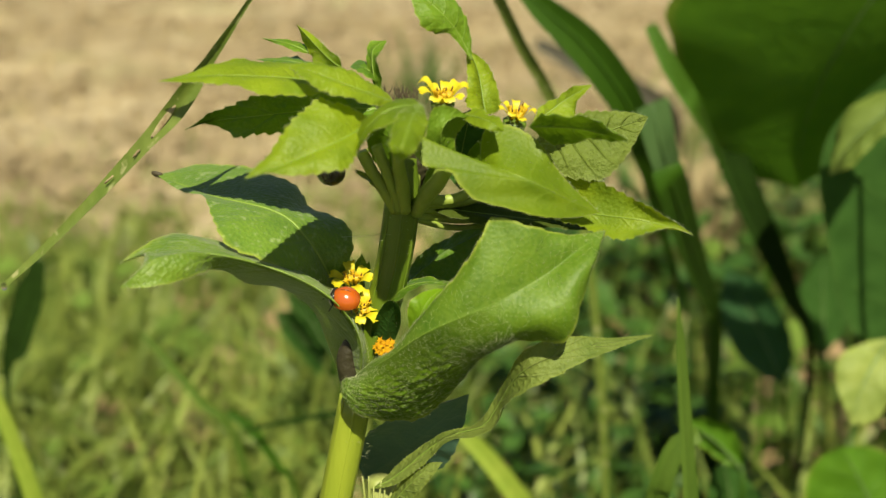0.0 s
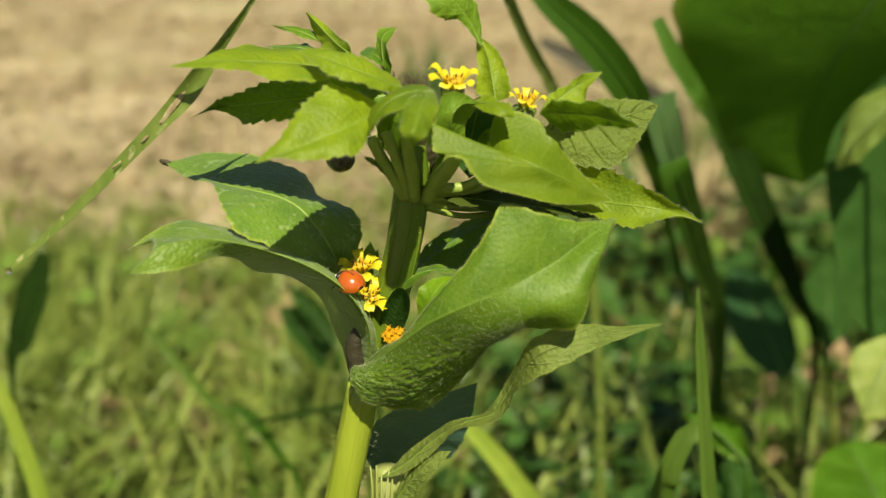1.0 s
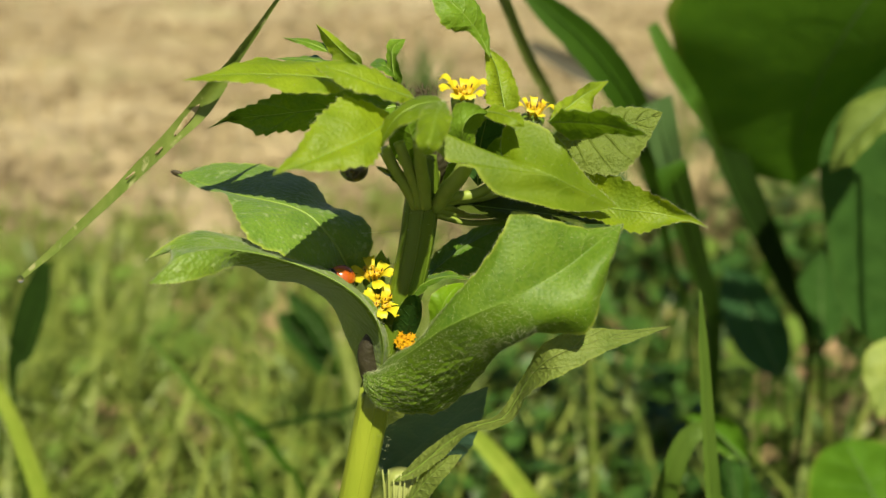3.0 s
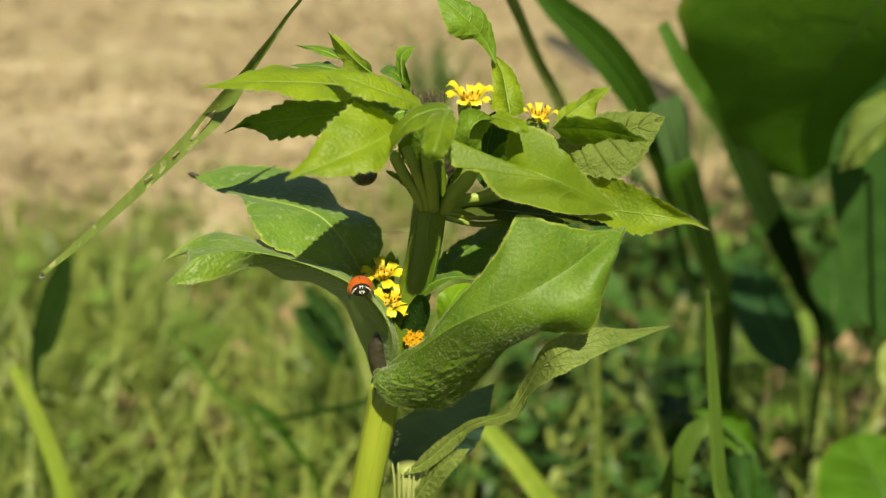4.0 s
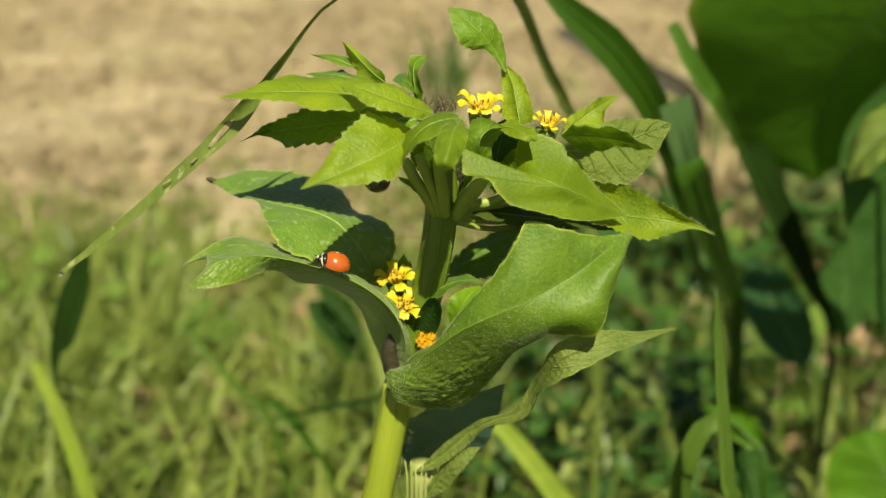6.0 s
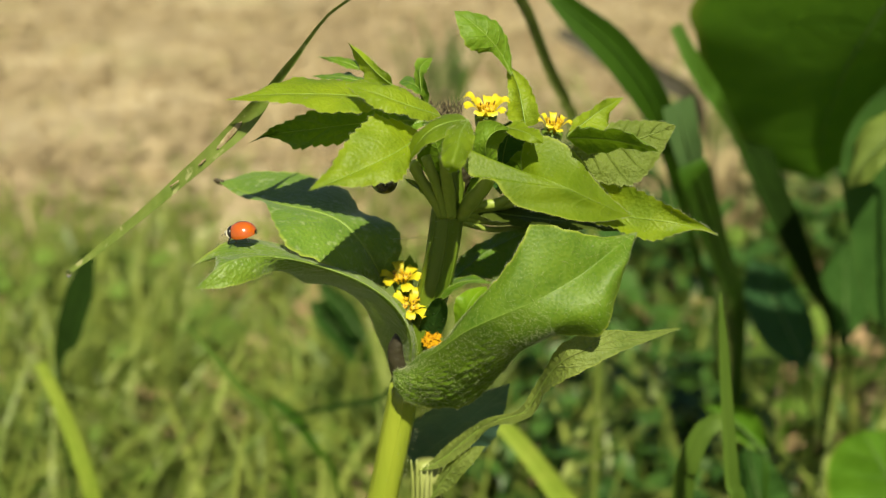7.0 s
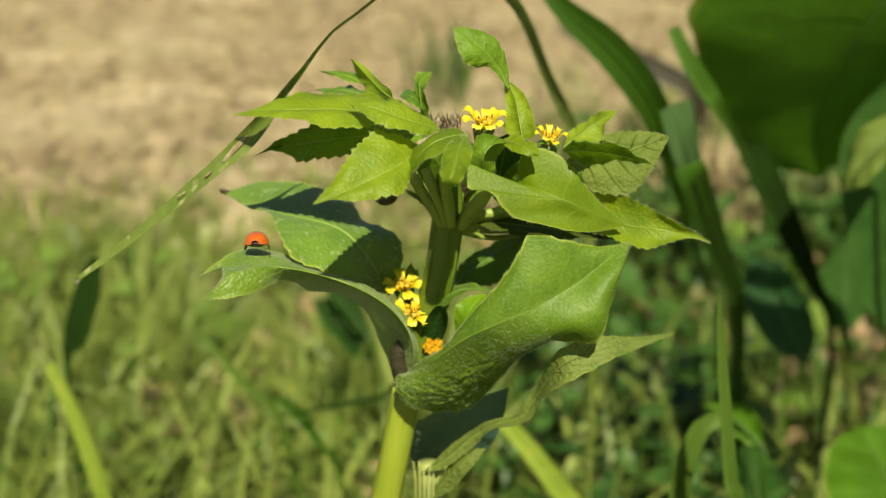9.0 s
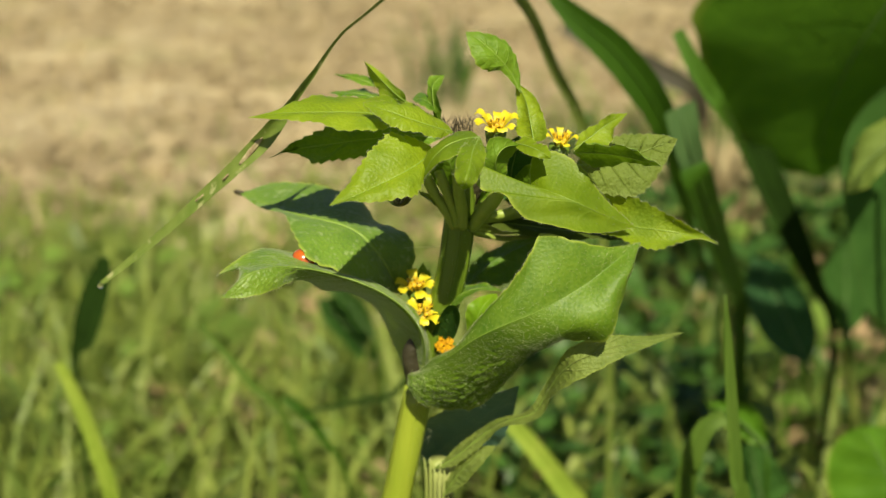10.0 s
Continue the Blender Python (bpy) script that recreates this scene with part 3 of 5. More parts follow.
# flower stalks in the crown
for line, radii in (
                ([(-1.8, -1.5, 246.8), (-2.8, -2.5, 249.5), (-4.3, -3.5, 252.2), (-5.5, -4.0, 254.9)], (0.7, 0.85, 0.75, 0.8)),
                ([(-1.3, -2.0, 247.0), (-1.8, -3.0, 250.0), (-2.7, -4.5, 252.9), (-3.7, -5.0, 255.9)], (0.7, 0.8, 0.7, 0.7)),
                ([(-0.6, -2.0, 247.0), (-0.8, -3.5, 250.4), (-1.1, -5.5, 253.5), (-1.2, -7.0, 256.4)], (0.8, 0.9, 0.75, 0.8)),
                ([(0.7, -1.0, 246.5), (2.1, -3.0, 249.4), (3.5, -4.5, 251.5), (4.5, -5.0, 253.8)], (0.9, 1.1, 1.0, 1.1)),
                ([(0.5, 3.0, 246.2), (5.9, 5.0, 246.0), (9.4, 6.0, 246.6)], (0.7, 0.6, 0.6)),
                ([(0.3, 3.0, 245.7), (6.7, 6.0, 244.4), (12.3, 8.0, 244.6)], (0.6, 0.5, 0.5)),
                ([(0.2, 3.0, 245.1), (5.9, 6.0, 243.3), (11.5, 8.0, 243.0)], (0.6, 0.45, 0.4)),
                ([(-0.1, 3.0, 244.6), (5.1, 5.0, 242.6), (9.9, 7.0, 242.3)], (0.5, 0.4, 0.35)),
                ([(0.5, 2.0, 247.0), (1.2, 2.0, 250.5), (2.1, 1.0, 253.7)], (0.8, 0.7, 0.8)),
                ([(1.2, 3.0, 246.7), (7.3, 4.0, 247.6), (12.6, 2.0, 255.7)], (0.8, 0.7, 0.8)),
                ([(-0.2, 1.0, 247.3), (2.0, 1.0, 254.6), (3.8, 0.0, 258.1)], (0.8, 0.7, 0.8))):
    part("flower_stalk", tube(line, radii, 10, 16), FLOWER_STALK, herb)

# crown leaves
leaf(herb, LEAF, (-4.2, 3.0, 261.5), (-29.2, -3.0, 262.9), [(-9.4, 0.0, 262.4), (-14.7, -2.0, 263.3), (-19.9, -4.0, 263.8), (-24.7, -4.0, 263.7)],
     [(-9.5, 6.0, 263.3), (-14.2, 5.0, 263.8), (-19.0, 3.0, 264.6), (-22.9, -1.0, 264.4), (-26.0, -3.0, 263.7)],
     [(-8.3, -4.0, 261.7), (-12.1, -7.0, 262.3), (-15.9, -8.0, 262.6), (-20.8, -7.0, 263.1), (-25.2, -5.0, 263.2)],
     (0.5, 0.5), 19, 0.6, wave=0.3, hairs=750, hair_len=0.42, hair_width=0.016, edge_share=0.8, seed=1,
     label="long pointed light green toothed leaf")
leaf(herb, LEAF, (-1.7, -3.0, 260.7), (-13.6, -5.0, 265.2), [(-4.4, -6.0, 262.3), (-7.4, -7.0, 263.6), (-10.3, -7.0, 264.7)],
     [(-3.3, -2.0, 262.1), (-5.6, -3.0, 263.5), (-8.2, -4.0, 264.8), (-11.2, -5.0, 265.4)],
     [(-3.4, -7.0, 261.1), (-5.9, -9.0, 262.0), (-8.4, -10.0, 263.0), (-11.1, -8.0, 264.0)],
     (0.6, 0.5), 12, 0.4, hairs=480, hair_len=0.42, hair_width=0.016, edge_share=0.8, seed=50,
     label="bright yellow-green leaf lying over a longer leaf")
leaf(herb, LEAF_OLD, (-10.4, 7.0, 262.9), (-20.0, 9.0, 263.7), [(-13.1, 8.0, 263.2), (-15.3, 8.0, 263.7), (-17.7, 9.0, 263.7)],
     [(-12.9, 10.0, 263.3), (-15.3, 11.0, 263.6), (-17.9, 10.0, 263.8)],
     [(-12.7, 6.0, 263.1), (-15.1, 6.0, 263.5), (-17.4, 7.0, 263.6)],
     (0.2, 0.2), 10, 0.3, hairs=40, hair_len=0.42, hair_width=0.016, edge_share=0.8, seed=2)
leaf(herb, LEAF, (-8.2, 2.0, 263.7), (-14.9, 11.0, 267.9), [(-10.0, 4.0, 264.6), (-11.7, 7.0, 265.5), (-13.3, 9.0, 266.7)],
     [(-11.7, 6.0, 263.6), (-13.1, 9.0, 264.4), (-14.1, 11.0, 266.0)],
     [(-8.6, 2.0, 265.0), (-10.1, 5.0, 265.5), (-12.3, 9.0, 266.6)],
     (0.3, 0.3), 10, 0.35, hairs=280, hair_len=0.42, hair_width=0.016, edge_share=0.8, seed=3)
leaf(herb, LEAF_OLD, (-13.1, 10.0, 264.3), (-19.1, 9.0, 266.4), [(-14.3, 10.0, 265.0), (-15.9, 10.0, 265.6), (-17.4, 9.0, 266.1)],
     [(-14.2, 12.0, 265.4), (-15.7, 11.0, 265.9), (-17.6, 10.0, 266.2)],
     [(-14.6, 9.0, 264.7), (-16.1, 9.0, 265.3), (-17.6, 9.0, 265.8)],
     (0.1, 0.1), 8, 0.3, hairs=30, hair_len=0.42, hair_width=0.016, edge_share=0.8, seed=4)
leaf(herb, LEAF_OLD, (-3.3, 4.0, 260.4), (-7.6, 5.0, 263.5), [(-4.5, 4.0, 262.6), (-6.0, 4.0, 263.7), (-6.8, 5.0, 263.6)],
     [(-4.5, 6.0, 263.2), (-5.9, 7.0, 264.0), (-7.0, 7.0, 263.8)],
     [(-4.4, 2.0, 262.0), (-5.9, 2.0, 263.3), (-6.9, 3.0, 263.4)],
     (0.3, 0.3), 6, 0.2, hairs=30, hair_len=0.42, hair_width=0.016, edge_share=0.8, seed=5)
leaf(herb, LEAF_MID, (-3.9, 3.0, 259.9), (-3.1, 7.0, 266.5), [(-4.5, 3.0, 262.8), (-4.7, 4.0, 265.3), (-4.1, 6.0, 266.1)],
     [(-5.1, 4.0, 262.8), (-5.5, 5.0, 265.2), (-5.2, 7.0, 266.2)],
     [(-3.5, 2.0, 262.8), (-4.0, 2.0, 265.1), (-3.4, 5.0, 265.8)],
     (0.3, 0.3), 7, 0.2, hairs=50, hair_len=0.42, hair_width=0.016, edge_share=0.8, seed=51)
leaf(herb, LEAF_OLD, (-3.0, 4.0, 258.4), (-27.6, 0.0, 256.4), [(-7.6, 4.0, 258.5), (-13.6, 4.0, 258.1), (-19.4, 3.0, 257.6), (-24.1, 1.0, 257.4)],
     [(-7.4, 6.0, 259.8), (-12.2, 6.0, 260.4), (-16.7, 6.0, 260.4), (-19.4, 4.0, 259.9), (-22.2, 3.0, 258.9), (-24.1, 0.0, 258.6), (-24.7, -1.0, 258.0)],
     [(-6.8, 2.0, 257.2), (-10.5, 2.0, 256.7), (-14.9, 2.0, 256.1), (-19.3, 1.0, 255.6), (-21.4, 1.0, 255.4), (-22.8, 1.0, 256.4), (-24.4, 0.0, 257.3), (-25.3, 0.0, 257.3)],
     (-0.2, 0.2), 17, 0.6, hairs=280, hair_len=0.42, hair_width=0.016, edge_share=0.8, seed=6,
     label="dark shaded toothed leaf with a thin tip")
bright_leaf = leaf(herb, LEAF, (-4.6, -5.0, 258.7), (-16.8, -17.0, 255.1), [(-6.0, -9.0, 258.3), (-8.4, -12.0, 257.6), (-11.5, -14.0, 256.6), (-14.1, -16.0, 255.9)],
     [(-4.8, -5.0, 259.3), (-6.2, -6.0, 260.3), (-8.1, -7.0, 261.3), (-9.6, -8.0, 262.1), (-11.7, -10.0, 260.6), (-13.1, -12.0, 259.2), (-14.7, -14.0, 257.1)],
     [(-4.7, -8.0, 257.6), (-5.3, -11.0, 256.7), (-6.4, -14.0, 255.5), (-8.5, -15.0, 255.3), (-11.3, -16.0, 255.3), (-14.0, -17.0, 255.8)],
     (0.5, 0.6), 17, 0.42, hairs=750, hair_len=0.42, hair_width=0.016, edge_share=0.8, seed=7,
     label="broad bright yellow-green toothed leaf")
bm = bmesh.new()
add_ball(bm, (-11.6, -12.5, 257.4), (0.28, 0.2, 0.16), rings=6, segments=8)
part("speck", bm, BLACK, bright_leaf, "small dark speck")
leaf(herb, LEAF_CROWN, (1.7, -7.0, 261.1), (-6.8, -9.0, 254.6), [(-0.3, -10.0, 261.6), (-2.5, -11.0, 261.0), (-4.2, -11.0, 259.4), (-5.5, -10.0, 257.1)],
     [(0.3, -6.0, 261.6), (-2.2, -7.0, 261.3), (-4.4, -8.0, 260.0), (-5.9, -8.0, 257.3), (-6.5, -8.0, 255.7)],
     [(0.6, -13.0, 261.1), (-1.2, -14.0, 260.7), (-3.0, -14.0, 259.8), (-4.7, -12.0, 257.9), (-5.9, -10.0, 255.9)],
     (0.3, 0.3), 11, 0.2, wave=0.15, hairs=520, hair_len=0.42, hair_width=0.016, edge_share=0.8, seed=8,
     label="arched green crown leaf over the flower stalks")
leaf(herb, LEAF_CROWN, (1.7, -8.0, 261.4), (-0.4, -19.0, 257.7), [(0.8, -14.0, 261.2), (0.4, -18.0, 260.4), (-0.1, -20.0, 259.2)],
     [(-0.3, -13.0, 261.5), (-1.3, -16.0, 260.3), (-1.2, -19.0, 259.0)],
     [(2.3, -13.0, 260.9), (2.0, -16.0, 259.5), (0.9, -19.0, 258.5)],
     (0.15, 0.15), 8, 0.2, hairs=320, hair_len=0.5, hair_width=0.016, seed=9,
     label="small drooping hairy crown leaf")
leaf(herb, LEAF_MID, (4.2, -3.0, 253.5), (7.2, -4.0, 259.1), [(3.8, -6.0, 256.3), (4.0, -7.0, 258.5), (5.2, -6.0, 259.5)],
     [(2.5, -7.0, 255.5), (2.2, -8.0, 258.5), (3.0, -7.0, 260.8), (5.1, -6.0, 260.7)],
     [(5.4, -3.0, 255.0), (5.6, -3.0, 256.9), (6.6, -3.0, 258.1)],
     (0.3, 0.3), 9, 0.2, wave=0.12, hairs=100, hair_len=0.42, hair_width=0.016, edge_share=0.8, seed=10)
leaf(herb, LEAF_CROWN, (6.0, -3.0, 259.1), (10.9, -8.0, 258.4), [(7.4, -5.0, 259.5), (8.8, -7.0, 259.5), (10.1, -8.0, 259.0)],
     [(7.9, -2.0, 259.7), (9.7, -4.0, 259.5), (10.8, -7.0, 259.2)],
     [(7.1, -6.0, 258.9), (8.5, -8.0, 258.7), (10.1, -8.0, 258.4)],
     (0.2, 0.2), 7, 0.2, hairs=70, hair_len=0.42, hair_width=0.016, edge_share=0.8, seed=11)
leaf(herb, LEAF_CROWN, (8.6, -5.0, 253.8), (23.0, -4.0, 247.6), [(10.8, -8.0, 254.0), (13.8, -9.0, 253.0), (17.0, -8.0, 251.2), (20.0, -6.0, 249.3)],
     [(8.5, -4.0, 255.8), (9.2, -3.0, 257.6), (11.4, -3.0, 258.1), (14.3, -4.0, 257.1), (16.0, -5.0, 255.5), (17.8, -5.0, 252.7), (20.1, -5.0, 250.4)],
     [(5.5, -7.0, 254.7), (2.8, -8.0, 256.2), (1.1, -8.5, 258.1), (0.7, -9.5, 256.7), (2.0, -10.5, 255.0), (4.5, -11.0, 254.8), (5.9, -11.5, 253.2), (7.6, -11.5, 251.5), (11.4, -11.0, 250.3), (15.5, -10.0, 249.0), (19.5, -7.0, 248.0)],
     (0.4, 0.3), 18, 0.22, wave=0.1, rib=0.05, hairs=750, hair_len=0.42, hair_width=0.016, edge_share=0.8, seed=12,
     label="broad bright green leaf hanging forward")
leaf(herb, LEAF, (15.5, 5.0, 244.3), (35.5, -1.0, 243.8), [(20.2, 3.0, 245.6), (24.4, 1.0, 245.7), (28.4, -1.0, 245.8), (32.2, -1.0, 244.9)],
     [(17.7, 5.0, 248.3), (20.7, 3.0, 250.6), (23.5, 2.0, 250.0), (27.0, 0.0, 248.5), (29.7, -2.0, 247.6), (32.8, -1.0, 245.6)],
     [(18.2, 2.0, 244.9), (21.3, 0.0, 244.5), (23.8, -2.0, 244.0), (26.7, -3.0, 244.1), (29.9, -3.0, 245.0), (32.8, -2.0, 244.9)],
     (0.5, 0.5), 20, 0.45, hairs=900, hair_len=0.42, hair_width=0.016, edge_share=0.8, seed=13,
     label="light green pointed leaf with a pale midrib")
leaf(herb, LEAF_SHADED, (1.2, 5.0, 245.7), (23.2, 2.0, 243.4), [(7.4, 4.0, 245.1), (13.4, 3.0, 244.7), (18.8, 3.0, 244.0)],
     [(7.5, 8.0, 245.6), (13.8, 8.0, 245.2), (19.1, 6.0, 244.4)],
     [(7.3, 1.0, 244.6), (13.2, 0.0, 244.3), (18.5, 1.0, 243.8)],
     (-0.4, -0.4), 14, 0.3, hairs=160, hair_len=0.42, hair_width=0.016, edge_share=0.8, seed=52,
     label="dark leaf added for the shadow band under the crown")
leaf(herb, LEAF_MID, (8.3, 3.0, 247.9), (9.5, 0.0, 255.6), [(8.6, 3.0, 249.9), (8.9, 2.0, 252.1), (9.3, 1.0, 254.0)],
     [(7.0, 4.0, 249.2), (6.6, 3.0, 251.8), (7.8, 1.0, 254.6)],
     [(9.8, 2.0, 249.4), (10.2, 1.0, 251.9), (10.1, 0.0, 254.2)],
     (0.4, 0.4), 8, 0.3, hairs=40, hair_len=0.42, hair_width=0.016, edge_share=0.8, seed=41)
leaf(herb, LEAF_MID, (1.2, 6.0, 247.0), (2.3, 3.0, 257.5), [(1.2, 6.0, 249.4), (1.5, 5.0, 252.4), (1.8, 4.0, 255.0)],
     [(-1.3, 7.0, 249.1), (-1.4, 6.0, 252.4), (-0.3, 5.0, 255.3)],
     [(3.5, 5.0, 249.7), (4.2, 4.0, 252.7), (3.6, 3.0, 255.7)],
     (0.4, 0.4), 8, 0.3, hairs=40, hair_len=0.42, hair_width=0.016, edge_share=0.8, seed=42)
leaf(herb, LEAF_QUILT, (15.3, 3.0, 254.4), (30.1, 6.0, 257.3), [(19.1, 4.0, 254.2), (23.0, 5.0, 255.0), (26.8, 6.0, 256.1)],
     [(17.8, 6.0, 256.3), (20.9, 7.0, 257.2), (23.9, 7.0, 257.8), (27.5, 7.0, 257.7)],
     [(18.3, 2.0, 251.3), (21.3, 2.0, 250.1), (24.3, 2.0, 250.2), (26.7, 3.0, 252.3), (28.7, 5.0, 254.8)],
     (-0.4, -0.6), 14, 0.35, hairs=280, hair_len=0.42, hair_width=0.016, edge_share=0.8, seed=14,
     label="quilted pale leaf underside")
leaf(herb, LEAF_MID, (14.1, -4.0, 258.1), (24.9, -9.0, 257.6), [(17.1, -5.0, 258.3), (19.8, -7.0, 258.5), (22.7, -8.0, 258.0)],
     [(15.6, -8.0, 260.5), (18.3, -10.0, 260.5), (20.9, -10.0, 260.1), (23.0, -10.0, 259.0)],
     [(16.5, -2.0, 255.8), (19.5, -3.0, 256.0), (22.0, -5.0, 256.8), (23.6, -7.0, 257.2)],
     (0.5, 0.4), 12, 0.25, hairs=280, hair_len=0.42, hair_width=0.016, edge_share=0.8, seed=45,
     label="dark green leaf folded over a pale one")
leaf(herb, LEAF, (14.6, 1.0, 257.1), (22.1, 2.0, 262.0), [(16.9, 1.0, 258.8), (18.9, 2.0, 260.1), (20.7, 2.0, 261.2)],
     [(16.0, 3.0, 258.8), (18.5, 4.0, 260.4), (20.2, 3.0, 261.6)],
     [(17.2, -1.0, 257.7), (19.7, 0.0, 258.6), (20.3, 1.0, 260.1)],
     (0.4, 0.3), 11, 0.35, hairs=300, hair_len=0.42, hair_width=0.016, edge_share=0.8, seed=16)
leaf(herb, LEAF, (9.1, -2.0, 259.0), (6.8, 4.0, 266.0), [(8.7, -1.0, 261.1), (8.3, 1.0, 263.2), (7.7, 3.0, 264.7)],
     [(6.8, 0.0, 259.9), (7.0, 2.0, 262.7), (6.8, 4.0, 264.5)],
     [(10.7, -3.0, 260.0), (10.3, -1.0, 262.3), (9.2, 2.0, 264.5)],
     (0.5, 0.5), 10, 0.3, hairs=220, hair_len=0.42, hair_width=0.016, edge_share=0.8, seed=17,
     label="upright twisted leaf")
leaf(herb, LEAF_MID, (7.4, 3.0, 264.7), (-0.1, 2.0, 273.2), [(6.0, 3.0, 267.5), (4.2, 2.0, 269.9), (2.0, 2.0, 271.9)],
     [(4.9, 2.0, 267.8), (2.9, 1.0, 268.1), (1.6, 0.0, 269.1), (0.4, 1.0, 271.2)],
     [(7.3, 4.0, 267.8), (6.2, 4.0, 270.3), (4.5, 4.0, 272.2), (2.0, 3.0, 272.9)],
     (-0.7, -0.6), 10, 0.3, hairs=300, hair_len=0.42, hair_width=0.016, edge_share=0.8, seed=18,
     label="curled tip of the upright leaf")
# Dark sheet added where only a shaded hollow lies between the stalks.
leaf(herb, NODE_AND_GAP_BROWN, (-0.1, 2.0, 247.0), (1.3, 0.0, 254.7), [(0.1, 1.0, 249.3), (0.4, 0.0, 251.5), (0.8, 0.0, 253.2)],
     [(-0.8, 2.0, 249.1), (-1.0, 1.0, 251.6), (-0.2, 0.0, 253.6)],
     [(1.3, 1.0, 249.3), (2.1, 0.0, 251.8), (2.0, 0.0, 253.6)],
     (0.3, 0.3), 7, 0.2, hairs=60, hair_len=0.42, hair_width=0.016, edge_share=0.8, seed=54,
     label="dark brown sheet for the shaded gap between stalks")
leaf(herb, FLOWER_STALK, (-2.5, -1.0, 248.7), (-6.6, -3.0, 252.5), [(-3.6, -3.0, 250.3), (-4.7, -3.0, 251.2), (-5.7, -3.0, 251.9)],
     [(-3.5, -2.0, 250.5), (-4.8, -2.0, 251.5), (-5.7, -3.0, 252.3)],
     [(-3.7, -3.0, 249.9), (-4.8, -4.0, 251.2), (-5.8, -4.0, 251.9)],
     (0.1, 0.1), 5, 0.1, rib=0, hairs=30, hair_len=0.42, hair_width=0.016, edge_share=0.8, seed=55,
     label="narrow bract under the crown")
# The cup's shaded inside is put into this leaf's dark colour.
leaf(herb, LEAF_SAGE_SHADE, (6.3, 6.0, 247.4), (7.4, 3.0, 258.7), [(6.3, 6.0, 250.2), (6.5, 5.0, 253.2), (7.0, 4.0, 256.1)],
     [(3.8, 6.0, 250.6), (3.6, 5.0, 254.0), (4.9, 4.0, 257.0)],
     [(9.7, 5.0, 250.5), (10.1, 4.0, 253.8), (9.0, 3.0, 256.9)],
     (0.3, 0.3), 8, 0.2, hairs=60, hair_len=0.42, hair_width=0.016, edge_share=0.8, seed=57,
     label="inner crown leaf coloured dark for the shaded cup")
leaf(herb, LEAF_MID, (-0.6, 1.0, 250.0), (-3.1, -2.0, 258.6), [(-1.1, 0.0, 252.2), (-1.8, -1.0, 254.3), (-2.4, -2.0, 256.6)],
     [(-3.5, 0.0, 251.8), (-5.0, -2.0, 254.9), (-4.5, -3.0, 257.6)],
     [(0.9, 1.0, 251.9), (1.3, 0.0, 254.8), (-0.5, -2.0, 257.8)],
     (0.3, 0.3), 8, 0.2, hairs=60, hair_len=0.42, hair_width=0.016, edge_share=0.8, seed=56)

# middle leaves
scarred_leaf = leaf(herb, LEAF_FOLDED, (-9.9, 3.0, 234.5), (-35.8, 14.0, 247.0), [(-12.4, 2.0, 240.4), (-14.4, 2.0, 243.2), (-16.9, 3.0, 245.0), (-21.4, 4.0, 246.0), (-26.6, 7.0, 246.1), (-31.7, 11.0, 246.5)],
     [(-7.8, 4.0, 239.3), (-8.7, 7.0, 242.1), (-11.6, 9.0, 242.9), (-13.9, 10.0, 243.3), (-16.0, 13.0, 245.6), (-19.6, 15.0, 246.9), (-25.6, 17.0, 247.5), (-31.7, 17.0, 247.5)],
     [(-13.2, -3.0, 238.2), (-17.2, -5.0, 241.1), (-20.8, -6.0, 243.1), (-22.7, -5.0, 244.7), (-24.6, -1.0, 245.8), (-26.9, 4.0, 246.8), (-31.2, 9.0, 246.1)],
     (0.3, 0.3), 18, 0.45, wave=0.2, hairs=160, hair_len=0.42, hair_width=0.016, edge_share=0.8, seed=19, rib=0.22,
     label="folded leaf with insect scars, darkened for shade")
bm = bmesh.new()
add_ball(bm, (-35.6, 14.0, 247.0), (1.0, 0.3, 0.45), Euler((0, radians(20), 0)).to_matrix(), 6, 8)
part("dry_tip", bm, BRISTLE, scarred_leaf, "small dry brown leaf tip")
leaf(herb, LEAF_SCARRED, (-7.0, -2.0, 223.3), (-32.3, -14.0, 241.5), [(-6.1, -4.0, 228.2), (-6.8, -6.0, 233.3), (-9.5, -7.0, 237.5), (-13.6, -7.0, 240.1), (-17.1, -7.0, 241.5), (-20.4, -8.0, 242.9), (-23.8, -9.0, 243.8), (-26.8, -11.0, 244.4), (-29.4, -13.0, 243.8)],
     [(-5.5, -3.0, 227.4), (-6.6, -4.0, 233.3), (-9.7, -4.0, 237.1), (-13.4, -3.0, 239.4), (-17.9, -2.0, 240.6), (-22.5, -1.0, 241.8), (-26.3, -1.0, 242.9), (-28.7, -3.0, 244.2), (-31.2, -6.0, 244.1), (-34.0, -8.0, 242.6), (-31.1, -9.0, 244.1), (-30.3, -11.0, 243.3), (-30.8, -13.0, 242.5)],
     [(-9.5, 2.0, 221.7), (-10.9, 5.0, 223.8), (-13.0, 8.0, 227.0), (-15.2, 7.0, 231.0), (-17.7, 4.0, 234.1), (-21.2, -0.0, 236.9), (-23.0, -5.0, 240.3), (-24.3, -10.0, 241.7), (-26.1, -12.0, 241.6), (-29.0, -14.0, 241.6)],
     (0.3, 0.4), 20, 0.22, hairs=2600, lie=0.4, seed=20, rib=0.10, hair_len=0.6, hair_width=0.014, fineness=(9, 110),
     label="arching hairy leaf with a bitten end")
